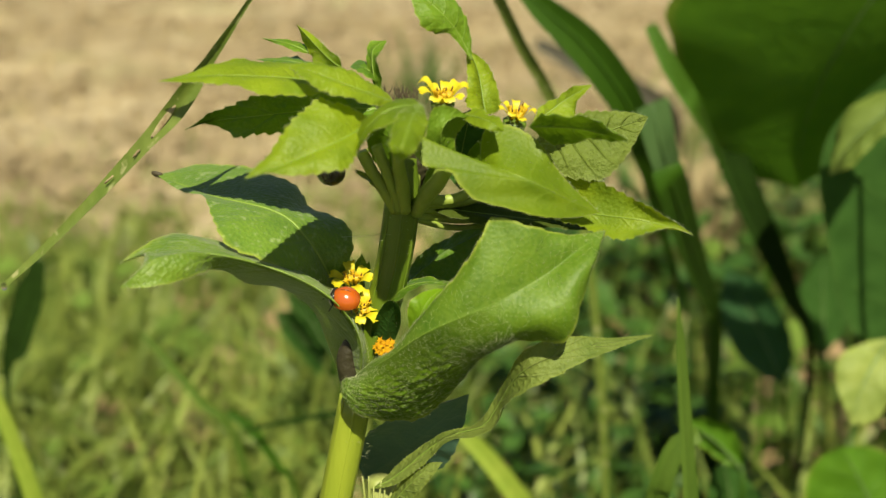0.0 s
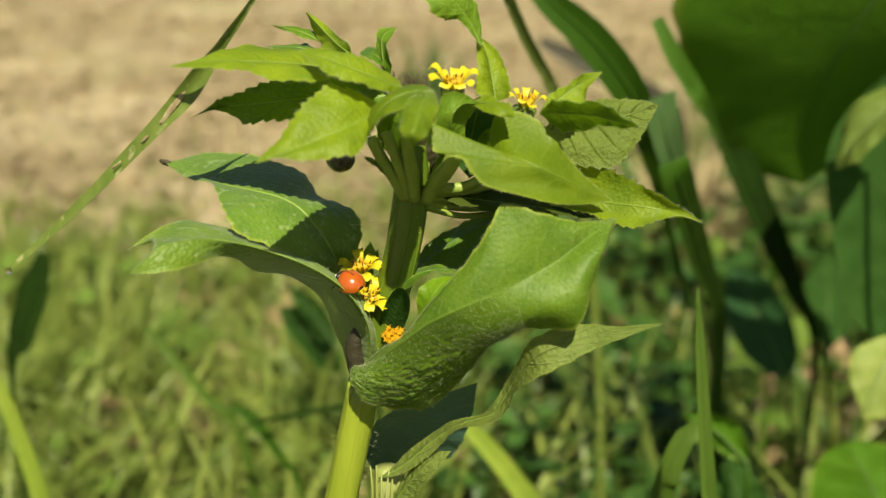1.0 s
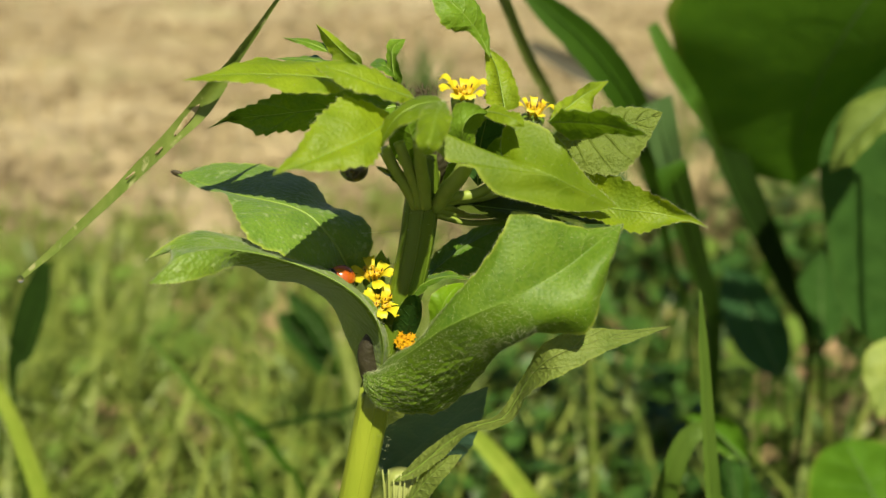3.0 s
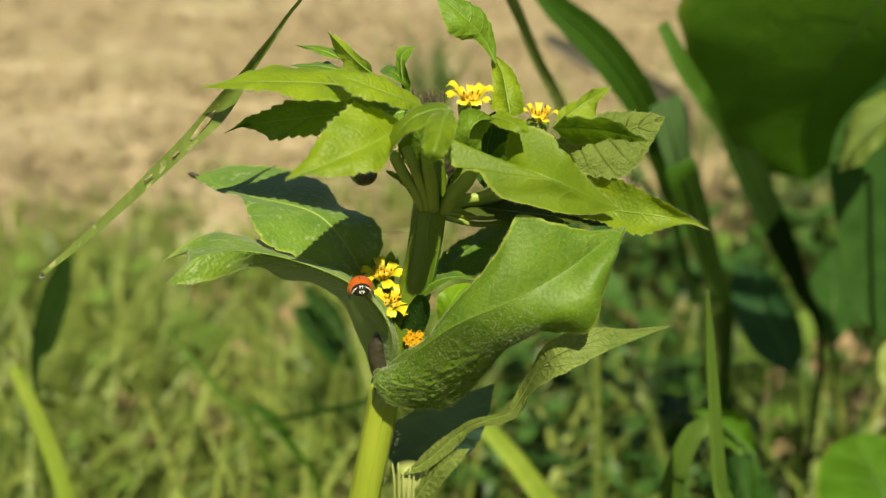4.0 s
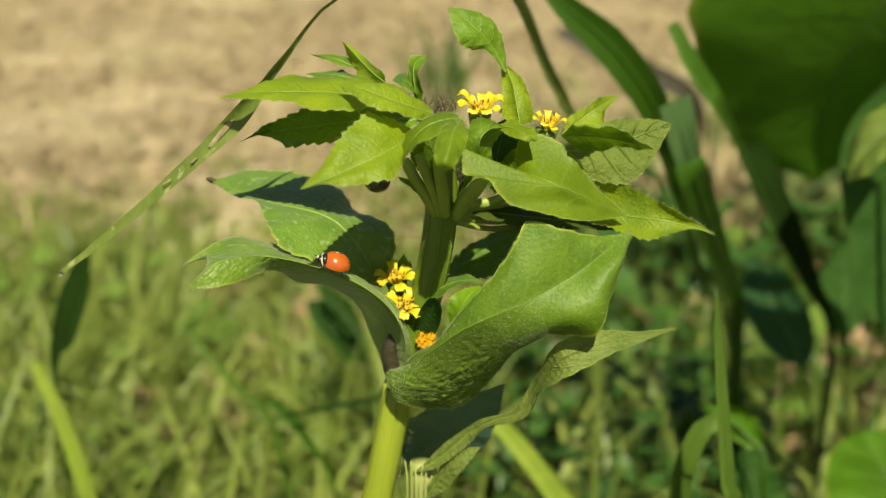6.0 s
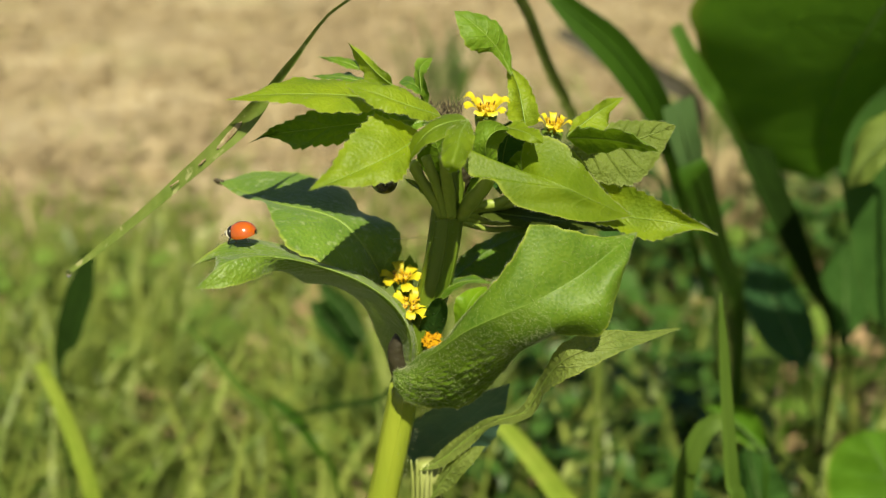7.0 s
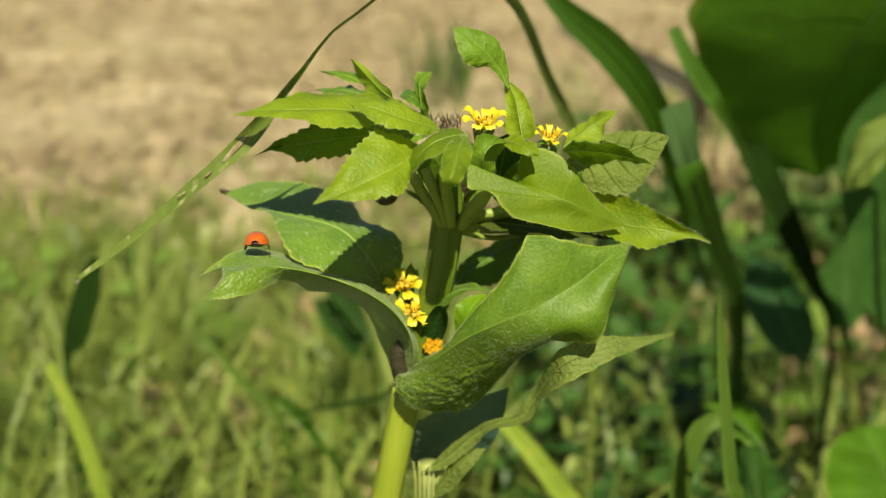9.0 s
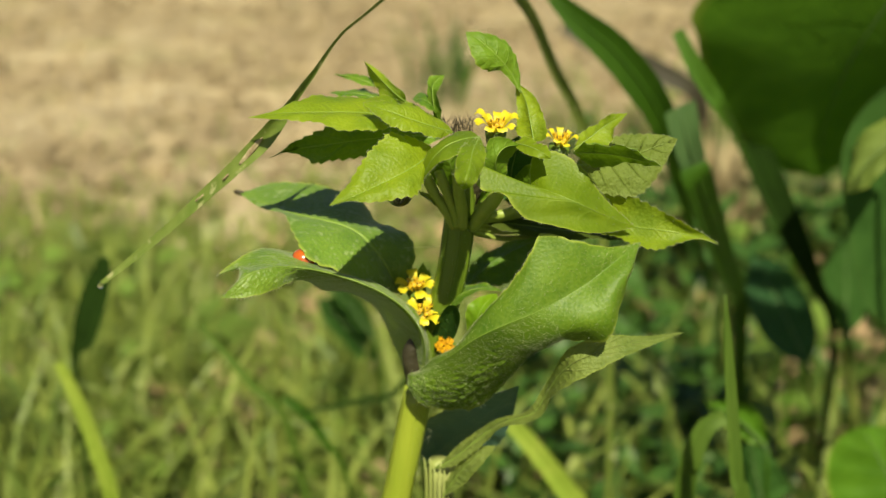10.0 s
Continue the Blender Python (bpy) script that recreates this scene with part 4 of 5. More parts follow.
leaf(herb, LEAF_WRINKLED, (-7.8, -3.0, 224.1), (23.7, -5.0, 245.7), [(-2.7, -9.0, 230.2), (1.3, -12.0, 234.7), (5.4, -13.0, 237.3), (10.2, -12.5, 239.3), (15.8, -10.5, 241.9), (20.2, -8.0, 244.4)],
     [(-4.6, -5.0, 228.2), (-1.2, -8.0, 231.7), (1.7, -9.0, 236.1), (4.8, -10.5, 240.7), (7.8, -10.5, 245.2), (9.8, -9.5, 248.6), (13.3, -9.5, 247.9), (18.7, -7.5, 246.0)],
     [(-8.6, -5.0, 223.5), (-7.1, -6.0, 221.1), (-3.0, -4.5, 219.1), (1.7, -2.5, 218.8), (6.3, -1.5, 223.1), (9.2, -4.0, 228.8), (12.8, -10.0, 233.4), (18.4, -12.5, 234.6), (20.1, -11.5, 238.6), (22.1, -8.0, 242.6)],
     (-0.5, -2.6), 16, 0.3, hairs=13000, rib=0.05, seed=22, hair_len=0.5, hair_width=0.015, edge_share=0.06, lie=0.7, low=0.75, fineness=(76, 300), ridge=0.26,
     label="large hairy green leaf curled under")
leaf(herb, LEAF_OLD, (-1.2, 2.0, 235.1), (11.5, 5.0, 242.7), [(1.2, 5.0, 236.5), (4.4, 6.0, 238.8), (8.3, 6.0, 241.0)],
     [(-0.2, 6.0, 236.7), (2.4, 8.0, 238.7), (6.0, 8.0, 240.9), (9.3, 7.0, 242.5)],
     [(1.6, 3.0, 235.6), (5.9, 3.0, 236.2), (9.3, 3.0, 239.7)],
     (0.3, 0.3), 12, 0.35, hairs=750, hair_len=0.42, hair_width=0.016, edge_share=0.8, seed=23, rib_mat=MIDRIB_DARK,
     label="dark hairy leaf beside the stem")
leaf(herb, LEAF_BRIGHT, (0.4, -4.0, 230.1), (4.2, -3.0, 237.2), [(1.1, -6.0, 233.8), (1.9, -6.0, 236.0), (2.9, -5.0, 237.0)],
     [(-0.2, -5.0, 233.3), (0.1, -5.0, 236.1), (1.7, -4.0, 237.2)],
     [(2.4, -6.0, 233.0), (3.6, -6.0, 235.0), (4.4, -4.0, 236.1)],
     (0.3, 0.3), 8, 0.12, hairs=30, rib=0.06, hair_len=0.42, hair_width=0.016, edge_share=0.8, seed=24,
     label="small leaf coloured bright lime as if lit through")
leaf(herb, LEAF_OLD, (-5.6, 0.0, 230.6), (5.6, -3.0, 237.5), [(-3.2, -1.0, 234.2), (-0.5, -2.0, 236.9), (2.5, -3.0, 238.1)],
     [(-3.5, 1.0, 234.0), (-0.9, 1.0, 236.4), (2.5, -1.0, 237.8)],
     [(-2.6, -3.0, 234.6), (-0.0, -4.0, 237.2), (2.6, -4.0, 238.1)],
     (0.2, 0.2), 10, 0.2, hairs=300, hair_len=0.5, hair_width=0.014, seed=25,
     label="narrow hairy leaf rim")
# Added dark leaf that fills the shaded gap beside the axil flowers.
leaf(herb, LEAF_SAGE_SHADE, (-3.5, -2.0, 227.3), (-1.9, -6.0, 236.8), [(-3.0, -3.0, 230.6), (-2.5, -4.0, 233.3), (-1.7, -5.0, 235.4)],
     [(-5.0, -2.0, 229.6), (-4.5, -4.0, 233.0), (-2.9, -6.0, 236.5)],
     [(-1.8, -2.0, 230.0), (-1.1, -4.0, 233.3), (-1.2, -6.0, 236.0)],
     (0.3, 0.3), 5, 0.05, wave=0.1, hairs=40, rib=0, hair_len=0.42, hair_width=0.016, edge_share=0.8, seed=43)

# lower leaves
leaf(herb, LEAF_GREY, (-7.6, 11.0, 199.9), (7.7, -2.0, 221.8), [(-3.9, 9.0, 204.1), (1.2, 4.0, 211.7), (5.1, 1.0, 217.2)],
     [(-8.4, 8.0, 205.3), (-6.2, 3.0, 212.9), (-0.3, -2.0, 219.1)],
     [(-2.4, 12.0, 199.3), (3.9, 9.0, 203.3), (6.8, 4.0, 211.7)],
     (0.4, 0.3), 12, 0.3, hairs=60, rib=0, hair_len=0.42, hair_width=0.016, edge_share=0.8, seed=26,
     label="lower leaf tinted grey-green for sky-lit shade")
leaf(herb, LEAF_PALE, (-5.6, -1.0, 206.2), (31.3, -3.0, 231.1), [(-2.4, -2.0, 208.8), (1.3, -3.0, 212.9), (4.8, -4.0, 216.5), (8.2, -5.0, 218.1), (10.6, -6.0, 220.3), (11.5, -6.0, 222.9), (13.1, -8.0, 227.1), (15.3, -10.0, 230.3), (19.7, -9.0, 231.6), (25.2, -6.0, 231.3)],
     [(-3.0, 0.0, 208.2), (0.7, -1.0, 212.6), (4.4, -2.0, 216.0), (8.2, -3.0, 217.8), (9.9, -4.0, 220.2), (11.1, -4.0, 222.3), (12.4, -6.0, 226.4), (14.3, -9.0, 231.7), (19.4, -8.0, 233.0), (25.4, -5.0, 231.5)],
     [(-1.9, -3.0, 208.5), (1.8, -4.0, 212.3), (5.1, -6.0, 217.2), (8.5, -7.0, 218.5), (11.0, -8.0, 220.6), (11.9, -9.0, 223.9), (14.6, -11.0, 227.3), (18.1, -11.0, 229.4), (21.3, -10.0, 230.8), (25.4, -7.0, 230.9)],
     (0.3, 0.3), 18, 0.3, wave=0.2, hairs=500, hair_len=0.42, hair_width=0.016, edge_share=0.8, fineness=(7, 90), seed=27,
     label="pale twisted leaf with a long tip")
leaf(herb, LEAF_PALE, (-4.1, -2.0, 201.8), (4.3, -4.0, 212.6), [(-1.8, -3.0, 206.3), (0.5, -4.0, 209.8), (2.5, -4.0, 211.7)],
     [(-3.3, -1.0, 204.5), (-0.8, -2.0, 208.8), (1.9, -3.0, 211.7)],
     [(-0.7, -4.0, 205.6), (1.8, -5.0, 209.6), (3.2, -5.0, 211.6)],
     (0.2, 0.2), 6, 0.2, hairs=60, hair_len=0.42, hair_width=0.016, edge_share=0.8, seed=53,
     label="pale bract on the side shoot")


def flower_head(centre, axis, petals, size=3.0, florets=14, old=False, seed=1, label="", spread=(0, 360), star=1.0, lift=(0.15, 0.6)):
    """A small composite head: green cup, strap petals, disc florets with dark anthers (millimetres)."""
    rng = random.Random(seed)
    turn = Vector(axis).to_track_quat("Z", "Y").to_matrix()
    c = Vector(centre)

    def put(p):
        return c + turn @ Vector(p)

    bm = bmesh.new()
    prof = [(0.0, -3.6), (0.7, -3.4), (1.15, -2.4), (1.35, -1.2), (1.5, -0.3), (1.2, -0.1)]
    rings = [[bm.verts.new(put((r * math.cos(a), r * math.sin(a), z))) for a in [k * math.pi / 7 for k in range(14)]] for r, z in prof[1:]]
    for p, q in zip(rings, rings[1:]):
        for k in range(14):
            bm.faces.new((p[k], p[(k + 1) % 14], q[(k + 1) % 14], q[k]))
    bm.faces.new(rings[-1])
    head = part("flower_head", bm, INVOLUCRE, herb, label or "yellow flower head with few short petals")
    for n in range(petals):
        a = radians(spread[0] + (spread[1] - spread[0]) * (n + rng.uniform(-0.15, 0.15)) / petals)
        rise, lng, w = rng.uniform(*lift), size * rng.uniform(0.75, 1.0), size * 0.29 * rng.uniform(0.9, 1.15)
        bm = bmesh.new()
        lines = []
        for i in range(8):
            s = i / 7
            r = 0.9 + s * lng * 0.85
            z = 0.3 + rise * lng * math.sin(s * 2.2)
            half = w * (0.45 + 0.9 * s - 0.45 * s ** 4)
            row = []
            for k in (-1, -0.5, 0, 0.5, 1):
                notch = 0.13 * (abs(k) == 0.5) * (s > 0.9)
                x, y = r - notch + 0.08 * (k == 0) * (s > 0.9), half * k
                row.append(bm.verts.new(put((x * math.cos(a) - y * math.sin(a), x * math.sin(a) + y * math.cos(a), z + 0.12 * k * k))))
            lines.append(row)
        for p, q in zip(lines, lines[1:]):
            for k in range(4):
                bm.faces.new((p[k], p[k + 1], q[k + 1], q[k]))
        part("petal", bm, PETAL, head)
    for n in range(florets):
        r, a = 1.15 * star * math.sqrt((n + 0.5) / florets), n * 2.39996
        tall = rng.uniform(0.8, 1.5)
        root, top = put((r * math.cos(a) * 0.7, r * math.sin(a) * 0.7, 0)), put((r * math.cos(a) * 1.1, r * math.sin(a) * 1.1, tall))
        bm = bmesh.new()
        add_tube(bm, [root, root.lerp(top, 0.5), top], [0.13 * star, 0.2 * star, 0.30 * star], 6, 5)
        up = (top - root).normalized()
        u = up.orthogonal().normalized()
        v = up.cross(u)
        for k in range(5):
            d = u * math.cos(k * 1.2566) + v * math.sin(k * 1.2566)
            e = u * math.cos(k * 1.2566 + 1.57) + v * math.sin(k * 1.2566 + 1.57)
            tri = [bm.verts.new(top + e * 0.17 * star), bm.verts.new(top - e * 0.17 * star), bm.verts.new(top + d * 0.52 * star + up * 0.12)]
            bm.faces.new(tri)
        part("disc_floret", bm, FLORET_OLD if old else FLORET, head)
        if n % 4 == 0 and not old:
            part("anther", tube([top, top + up * 0.25, top + up * 0.55], [0.09, 0.11, 0.05], 6, 4), ANTHER, head, "dark brown anther")
    return head


flower_head((4.0, 0.0, 260.2), (0.05, -0.35, 1), 9, 2.6, 12, seed=1, lift=(0.35, 0.9), label="open yellow flower head among the top leaves")
flower_head((12.8, 1.0, 257.9), (0.15, -0.2, 1), 7, 1.9, 9, seed=2, lift=(0.35, 0.9), label="half-hidden yellow flower head")
flower_head((-7.5, 1.0, 236.2), (-0.1, -0.4, 1), 6, 2.7, 10, seed=3, lift=(0.25, 0.8), label="yellow flower head in the leaf axil")
flower_head((-6.5, -2.0, 233.4), (0.3, -0.6, 1), 6, 2.5, 9, seed=4, lift=(0.25, 0.8), label="yellow flower head low in the leaf axil")
flower_head((-3.2, -2.5, 228.5), (-0.05, -1.3, 1), 0, 2.2, 18, old=True, seed=5, star=1.0, label="fading orange flower head without petals")

# spent head with dry bristles
bm = bmesh.new()
rng = random.Random(9)
spot = Vector((-1.6, 3.0, 260.0))
for k in range(120):
    root = spot + Vector((rng.uniform(-2.6, 2.6), rng.uniform(-1.2, 1.2), rng.uniform(-1.2, 0.8)))
    add_bristle(bm, root, (rng.uniform(-0.5, 0.4), rng.uniform(-0.4, 0.3), 1), rng.uniform(0.8, 1.8), 0.10)
part("spent_flower_head", bm, BRISTLE, herb, "brown bristly spent flower head")
# bud beside the axil flower
for base, tip, left, right in (((-7.0, 3.0, 235.9), (-6.5, 3.5, 239.4), (-7.6, 3.5, 237.6), (-5.9, 3.0, 237.8)), ((-6.3, 3.5, 235.7), (-5.6, 4.0, 238.2), (-6.4, 4.0, 237.0), (-5.5, 3.5, 237.0))):
    leaf(herb, LEAF_MID, base, tip, [tuple((Vector(base) + Vector(tip)) / 2)], [left], [right], (0.3, 0.3), 5, 0.1, hairs=20, rib=0.05, fineness=(4, 24), hair_len=0.3, hair_width=0.014, name="bract", label="pointed green bract beside the flower")

# hairs along the stem
bm = bmesh.new()
rng = random.Random(21)
line = spline([(-10.1, -0.0, 204.8), (-7.6, -0.0, 214.3), (-5.7, 0.0, 223.3), (-3.8, 0.0, 231.9), (-2.0, 0.0, 240.1), (-0.9, 0.0, 247.9)], 120)
for k in range(420):
    p = Vector(line[rng.randrange(len(line))])
    a = rng.uniform(0, 6.283)
    d = Vector((math.cos(a), math.sin(a), 0.25))
    add_bristle(bm, p + Vector((d.x, d.y, 0)) * 2.1, d, rng.uniform(0.4, 1.0), 0.025)
part("stem_hairs", bm, HAIR, herb, "pale fine hairs", kind="stuff")

# silk thread between leaf and stem
thread = tagged(new("silk_thread", None), "thin silk thread strung between leaf and stem", "thread")
part("strand", tube([(-13.6, 6.0, 240.6), (-7.3, 4.0, 241.6), (-1.4, -1.0, 243.8)], [0.03, 0.03, 0.03], 4, 12), HAIR, thread)

# small round snail under the crown
snail = thing("snail", *(-9.0, -6.0, 252.4), "tiny dark brown round snail under a leaf", "snail")
bm = bmesh.new()
add_ball(bm, (-9.0, -6.0, 252.9), (1.7, 1.4, 1.55), rings=12, segments=18)
shell = part("shell", bm, SNAIL, snail)
bm = bmesh.new()
for k in range(1, 20):
    a = k * 0.55
    r = 1.5 * (1 - k / 24)
    q = Vector((-9.0, -6.0, 252.9)) + Vector((r * math.cos(a) * 0.75, -0.7 - 0.04 * k, r * math.sin(a) * 0.75))
    add_ball(bm, q, (0.34, 0.34, 0.34), rings=4, segments=6)
part("whorl", bm, SNAIL, shell)

# ---------------------------------------------------------------- grass blades and weeds around
near_blade = thing("grass_blade", *(43.3, 130.0, 243.5)[:2], 0, "narrow green grass blade with dry scars", "grass")
blade_foot = near_blade.location / MM
blade = part("blade", grass_strip([tuple(blade_foot), (blade_foot.x + 3, blade_foot.y - 4, 60), (blade_foot.x + 2, blade_foot.y - 9, 120), (blade_foot.x - 3, blade_foot.y - 16, 180), (blade_foot.x - 9, blade_foot.y - 23, 215), (28.3, 100.0, 237.2), (19.4, 85.0, 254.0), (12.2, 68.0, 268.5), (4.8, 48.0, 276.9), (-4.0, 28.0, 281.5), (-15.5, 10.0, 274.3), (-18.4, 6.0, 271.8), (-21.2, 3.0, 268.0), (-23.5, 2.0, 265.2), (-25.8, 0.0, 262.0), (-28.6, 0.0, 258.4), (-32.5, 0.0, 254.6), (-36.9, 1.0, 250.7), (-40.7, 1.0, 247.3), (-48.5, 2.0, 240.7), (-54.4, 2.0, 236.1)],
                                  [4.0, 3.8, 3.6, 3.2, 3.0, 2.8, 2.5, 2.2, 1.9, 1.5, 0.8, 0.8, 1.3, 1.9, 2.4, 2.5, 2.4, 2.1, 1.7, 1.3, 0.7], 0.3, 320, facing=(-0.5, -1, 0.6), back=(0.7, -0.7, -0.7), turn_at=13), NEAR_BLADE, near_blade)
for centre, size, lean in (((-29.6, -0.15, 257.8), (0.36, 0.05, 1.7), 42), ((-30.9, -0.15, 256.4), (0.22, 0.05, 0.8), 40), ((-33.7, -0.15, 253.7), (0.14, 0.05, 0.5), 46), ((-37.8, 0.6, 250.4), (0.14, 0.05, 0.6), 52)):
    bm = bmesh.new()
    add_ball(bm, centre, (size[0] * 1.1, 0.05, size[2] * 1.35), Euler((0, radians(lean), 0)).to_matrix(), 7, 9)
    wobble = random.Random(int(size[2] * 100))
    for v in bm.verts:
        v.co.x += wobble.uniform(-0.06, 0.06)
        v.co.z += wobble.uniform(-0.10, 0.10)
    part("dry_scar", bm, SCAR, blade, "pale brown dry scar")
drop = thing("water_drop", *(-54.2, 1.5, 236.2), "tiny clear water drop at the blade tip", "drop")
bm = bmesh.new()
add_ball(bm, (-54.2, 1.5, 236.2), (0.42, 0.42, 0.5), rings=8, segments=12)
part("droplet", bm, WATER, drop)


def rooted_blade(label, points, widths, mat, foot_shift=(0, 0), facing=(0, -1, 0.4), fold=0.25, name="grass_blade"):
    """A grass blade whose last point is carried down to the soil."""
    low = Vector(points[-1])
    prev = Vector(points[-2])
    foot = Vector((low.x + foot_shift[0], low.y + foot_shift[1], 0))
    ob = thing(name, *foot, label, "grass", "grass blades around the herb")
    part("blade", grass_strip([*points, tuple((low + foot) / 2 + (low - prev) * 0.2), tuple(foot)], [*widths, widths[-1], widths[-1]], fold, 90, facing), mat, ob)
    part("midrib", tube([*points, tuple((low + foot) / 2 + (low - prev) * 0.2), tuple(foot)], [0.05, *[w * 0.06 for w in widths[1:]], widths[-1] * 0.06, widths[-1] * 0.06], 6, 60), mat, ob)
    return ob


rooted_blade("broad dark green arching grass blade", [(20.1, 112.0, 266.9), (27.4, 112.0, 260.2), (36.1, 113.0, 253.2), (43.9, 114.0, 244.6), (50.2, 116.0, 235.5), (56.0, 122.0, 223.4), (66.5, 150.0, 201.7), (88.4, 210.0, 159.9), (118.8, 280.0, 101.2)],
             [3, 6.5, 8.6, 9, 8, 7, 5, 3.4, 2.4], GRASS_DEEP, (20, 50), facing=(-0.5, -1, 0.3))
rooted_blade("pale sage green grass blade", [(50.7, 98.0, 241.5), (53.7, 100.0, 232.3), (57.9, 106.0, 223.1), (62.8, 116.0, 214.3), (73.3, 140.0, 196.1), (100.1, 200.0, 149.8)],
             [8.2, 8.4, 8.6, 5.0, 2.5, 2.5], GRASS_SAGE, (25, 60), facing=(0.1, -1, 0.6), fold=0.12)
rooted_blade("dark green broad grass blade", [(55.5, 100.0, 226.0), (57.4, 101.0, 222.0), (66.6, 120.0, 205.0), (80.0, 150.0, 181.3), (103.1, 200.0, 140.6)],
             [7.5, 8.6, 8.8, 8.4, 6.0], GRASS_DEEP, (25, 60), facing=(0.3, -1, 0.1), fold=0.12)
upright_blade = rooted_blade("upright narrow green grass blade", [(43.4, 24.0, 225.0), (44.8, 24.0, 215.3), (46.7, 24.0, 202.5), (49.0, 24.0, 187.8), (51.5, 25.0, 173.8)],
             [0.3, 1.6, 2.2, 2.7, 3.0], GRASS, (10, 15))
rooted_blade("bright lime grass stalk", [(-109.6, 95.0, 173.9), (-106.6, 95.0, 163.5), (-103.9, 95.0, 150.5), (-101.4, 95.0, 133.0), (-101.3, 97.0, 111.2)], [3.0, 3.9, 4.4, 4.7, 4.7], GRASS_LIGHT, (10, 15))
rooted_blade("thin grass blade in a sunlit green", [(53.6, 120.0, 256.1), (58.9, 120.0, 247.0), (63.9, 122.0, 240.2), (70.5, 128.0, 231.6), (95.4, 180.0, 201.4), (129.4, 230.0, 156.2)], [3.0, 4.6, 4.8, 4.0, 3.0, 2.4], GRASS_LIT, (20, 30))
rooted_blade("weed stem coloured dark for shade", [(83.6, 168.0, 227.1), (89.8, 170.0, 215.5), (99.4, 172.0, 198.0), (109.6, 176.0, 180.9), (121.0, 180.0, 160.7), (134.9, 190.0, 133.9)],
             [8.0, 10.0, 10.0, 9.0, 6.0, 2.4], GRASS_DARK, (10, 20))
rooted_blade("grass head coloured dark as if shaded", [(-107.3, 130.0, 190.3), (-111.6, 130.0, 179.1), (-117.4, 130.0, 164.8), (-123.4, 132.0, 148.9)], [3.5, 8.5, 8.0, 1.5], GRASS_DARK, (-10, 10))
rooted_blade("bright green grass blade", [(4.0, 105.0, 157.4), (14.8, 105.0, 146.0), (26.2, 105.0, 129.7), (35.0, 106.0, 111.8)], [2, 5, 6, 6.5], GRASS_LIGHT, (10, 10))
rooted_blade("pale bent grass blade", [(51.8, 40.0, 191.0), (48.0, 40.0, 188.5), (45.5, 40.0, 179.6), (45.4, 42.0, 166.3)], [3, 4, 4.5, 4.5], GRASS, (0, 10))
rooted_blade("pale straight grass blade", [(-88.5, 150.0, 159.2), (-81.5, 150.0, 149.3), (-71.9, 150.0, 135.1), (-62.4, 152.0, 119.3)], [1.5, 2.6, 3, 3], GRASS, (10, 10))

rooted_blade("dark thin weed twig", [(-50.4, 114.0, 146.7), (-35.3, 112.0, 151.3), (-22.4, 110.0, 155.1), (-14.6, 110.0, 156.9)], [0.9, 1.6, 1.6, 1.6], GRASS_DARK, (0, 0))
rooted_blade("dark green bent grass blade", [(-55.9, 120.0, 148.9), (-49.7, 120.0, 143.4), (-43.8, 120.0, 133.0), (-38.1, 122.0, 118.0)], [2.2, 3.6, 2.2, 1.4], GRASS_DEEP, (5, 10))

rooted_blade("dry brown bent weed stem", [(80.7, 700.0, 177.1), (120.5, 700.0, 157.8), (166.0, 700.0, 138.2), (203.2, 702.0, 112.8)], [10, 20, 20, 16], NODE_AND_GAP_BROWN, (0, 20))


def broad_weed(label, mat, base, tip, mid, left, right, foot, seed, bulge=(1.0, 1.0), teeth=3, tooth=0.0):
    """A broad-leaved weed: one large leaf on a stalk rooted in the soil."""
    ob = thing("broad_leaf_weed", foot[0], foot[1], 0, label, "plant", "broad-leaved weeds")
    b = Vector(base)
    part("leaf_stalk", tube([(foot[0], foot[1], 0), tuple((b + Vector((foot[0], foot[1], 0))) / 2 + Vector((4, 0, 0))), base], [0.9, 0.8, 0.7], 8, 20), GRASS_DEEP, ob)
    leaf(ob, mat, base, tip, mid, left, right, bulge, teeth, tooth, 0.5, hairs=0, rib=0.4, rib_mat=MIDRIB_DARK, seed=seed)
    return ob


broad_weed("large dark green lobed weed leaf in shade", LEAF_BROAD, (134.7, 125.0, 281.3), (118.6, 180.0, 197.7), [(117.9, 132.0, 269.0), (110.8, 146.0, 247.2), (112.3, 166.0, 220.5)],
           [(95.9, 122.0, 292.7), (64.3, 138.0, 262.9), (65.5, 145.0, 248.8), (76.7, 160.0, 227.8), (98.9, 176.0, 204.9)], [(148.6, 135.0, 254.5), (134.1, 155.0, 236.2), (128.2, 172.0, 211.5)], (243.4, 140.0, 213.1)[:2], 31)
broad_weed("tall sage green weed leaf", LEAF_SAGE_SHADE, (148.7, 135.0, 154.9), (126.4, 142.0, 246.2), [(141.0, 136.0, 172.9), (133.7, 138.0, 196.9), (129.4, 140.0, 223.0)],
           [(124.8, 138.0, 166.6), (113.6, 140.0, 192.7), (109.6, 142.0, 222.5)], [(165.9, 140.0, 167.5), (164.7, 142.0, 195.5), (153.3, 144.0, 225.3)], (161.3, 140.0, 99.1)[:2], 32)
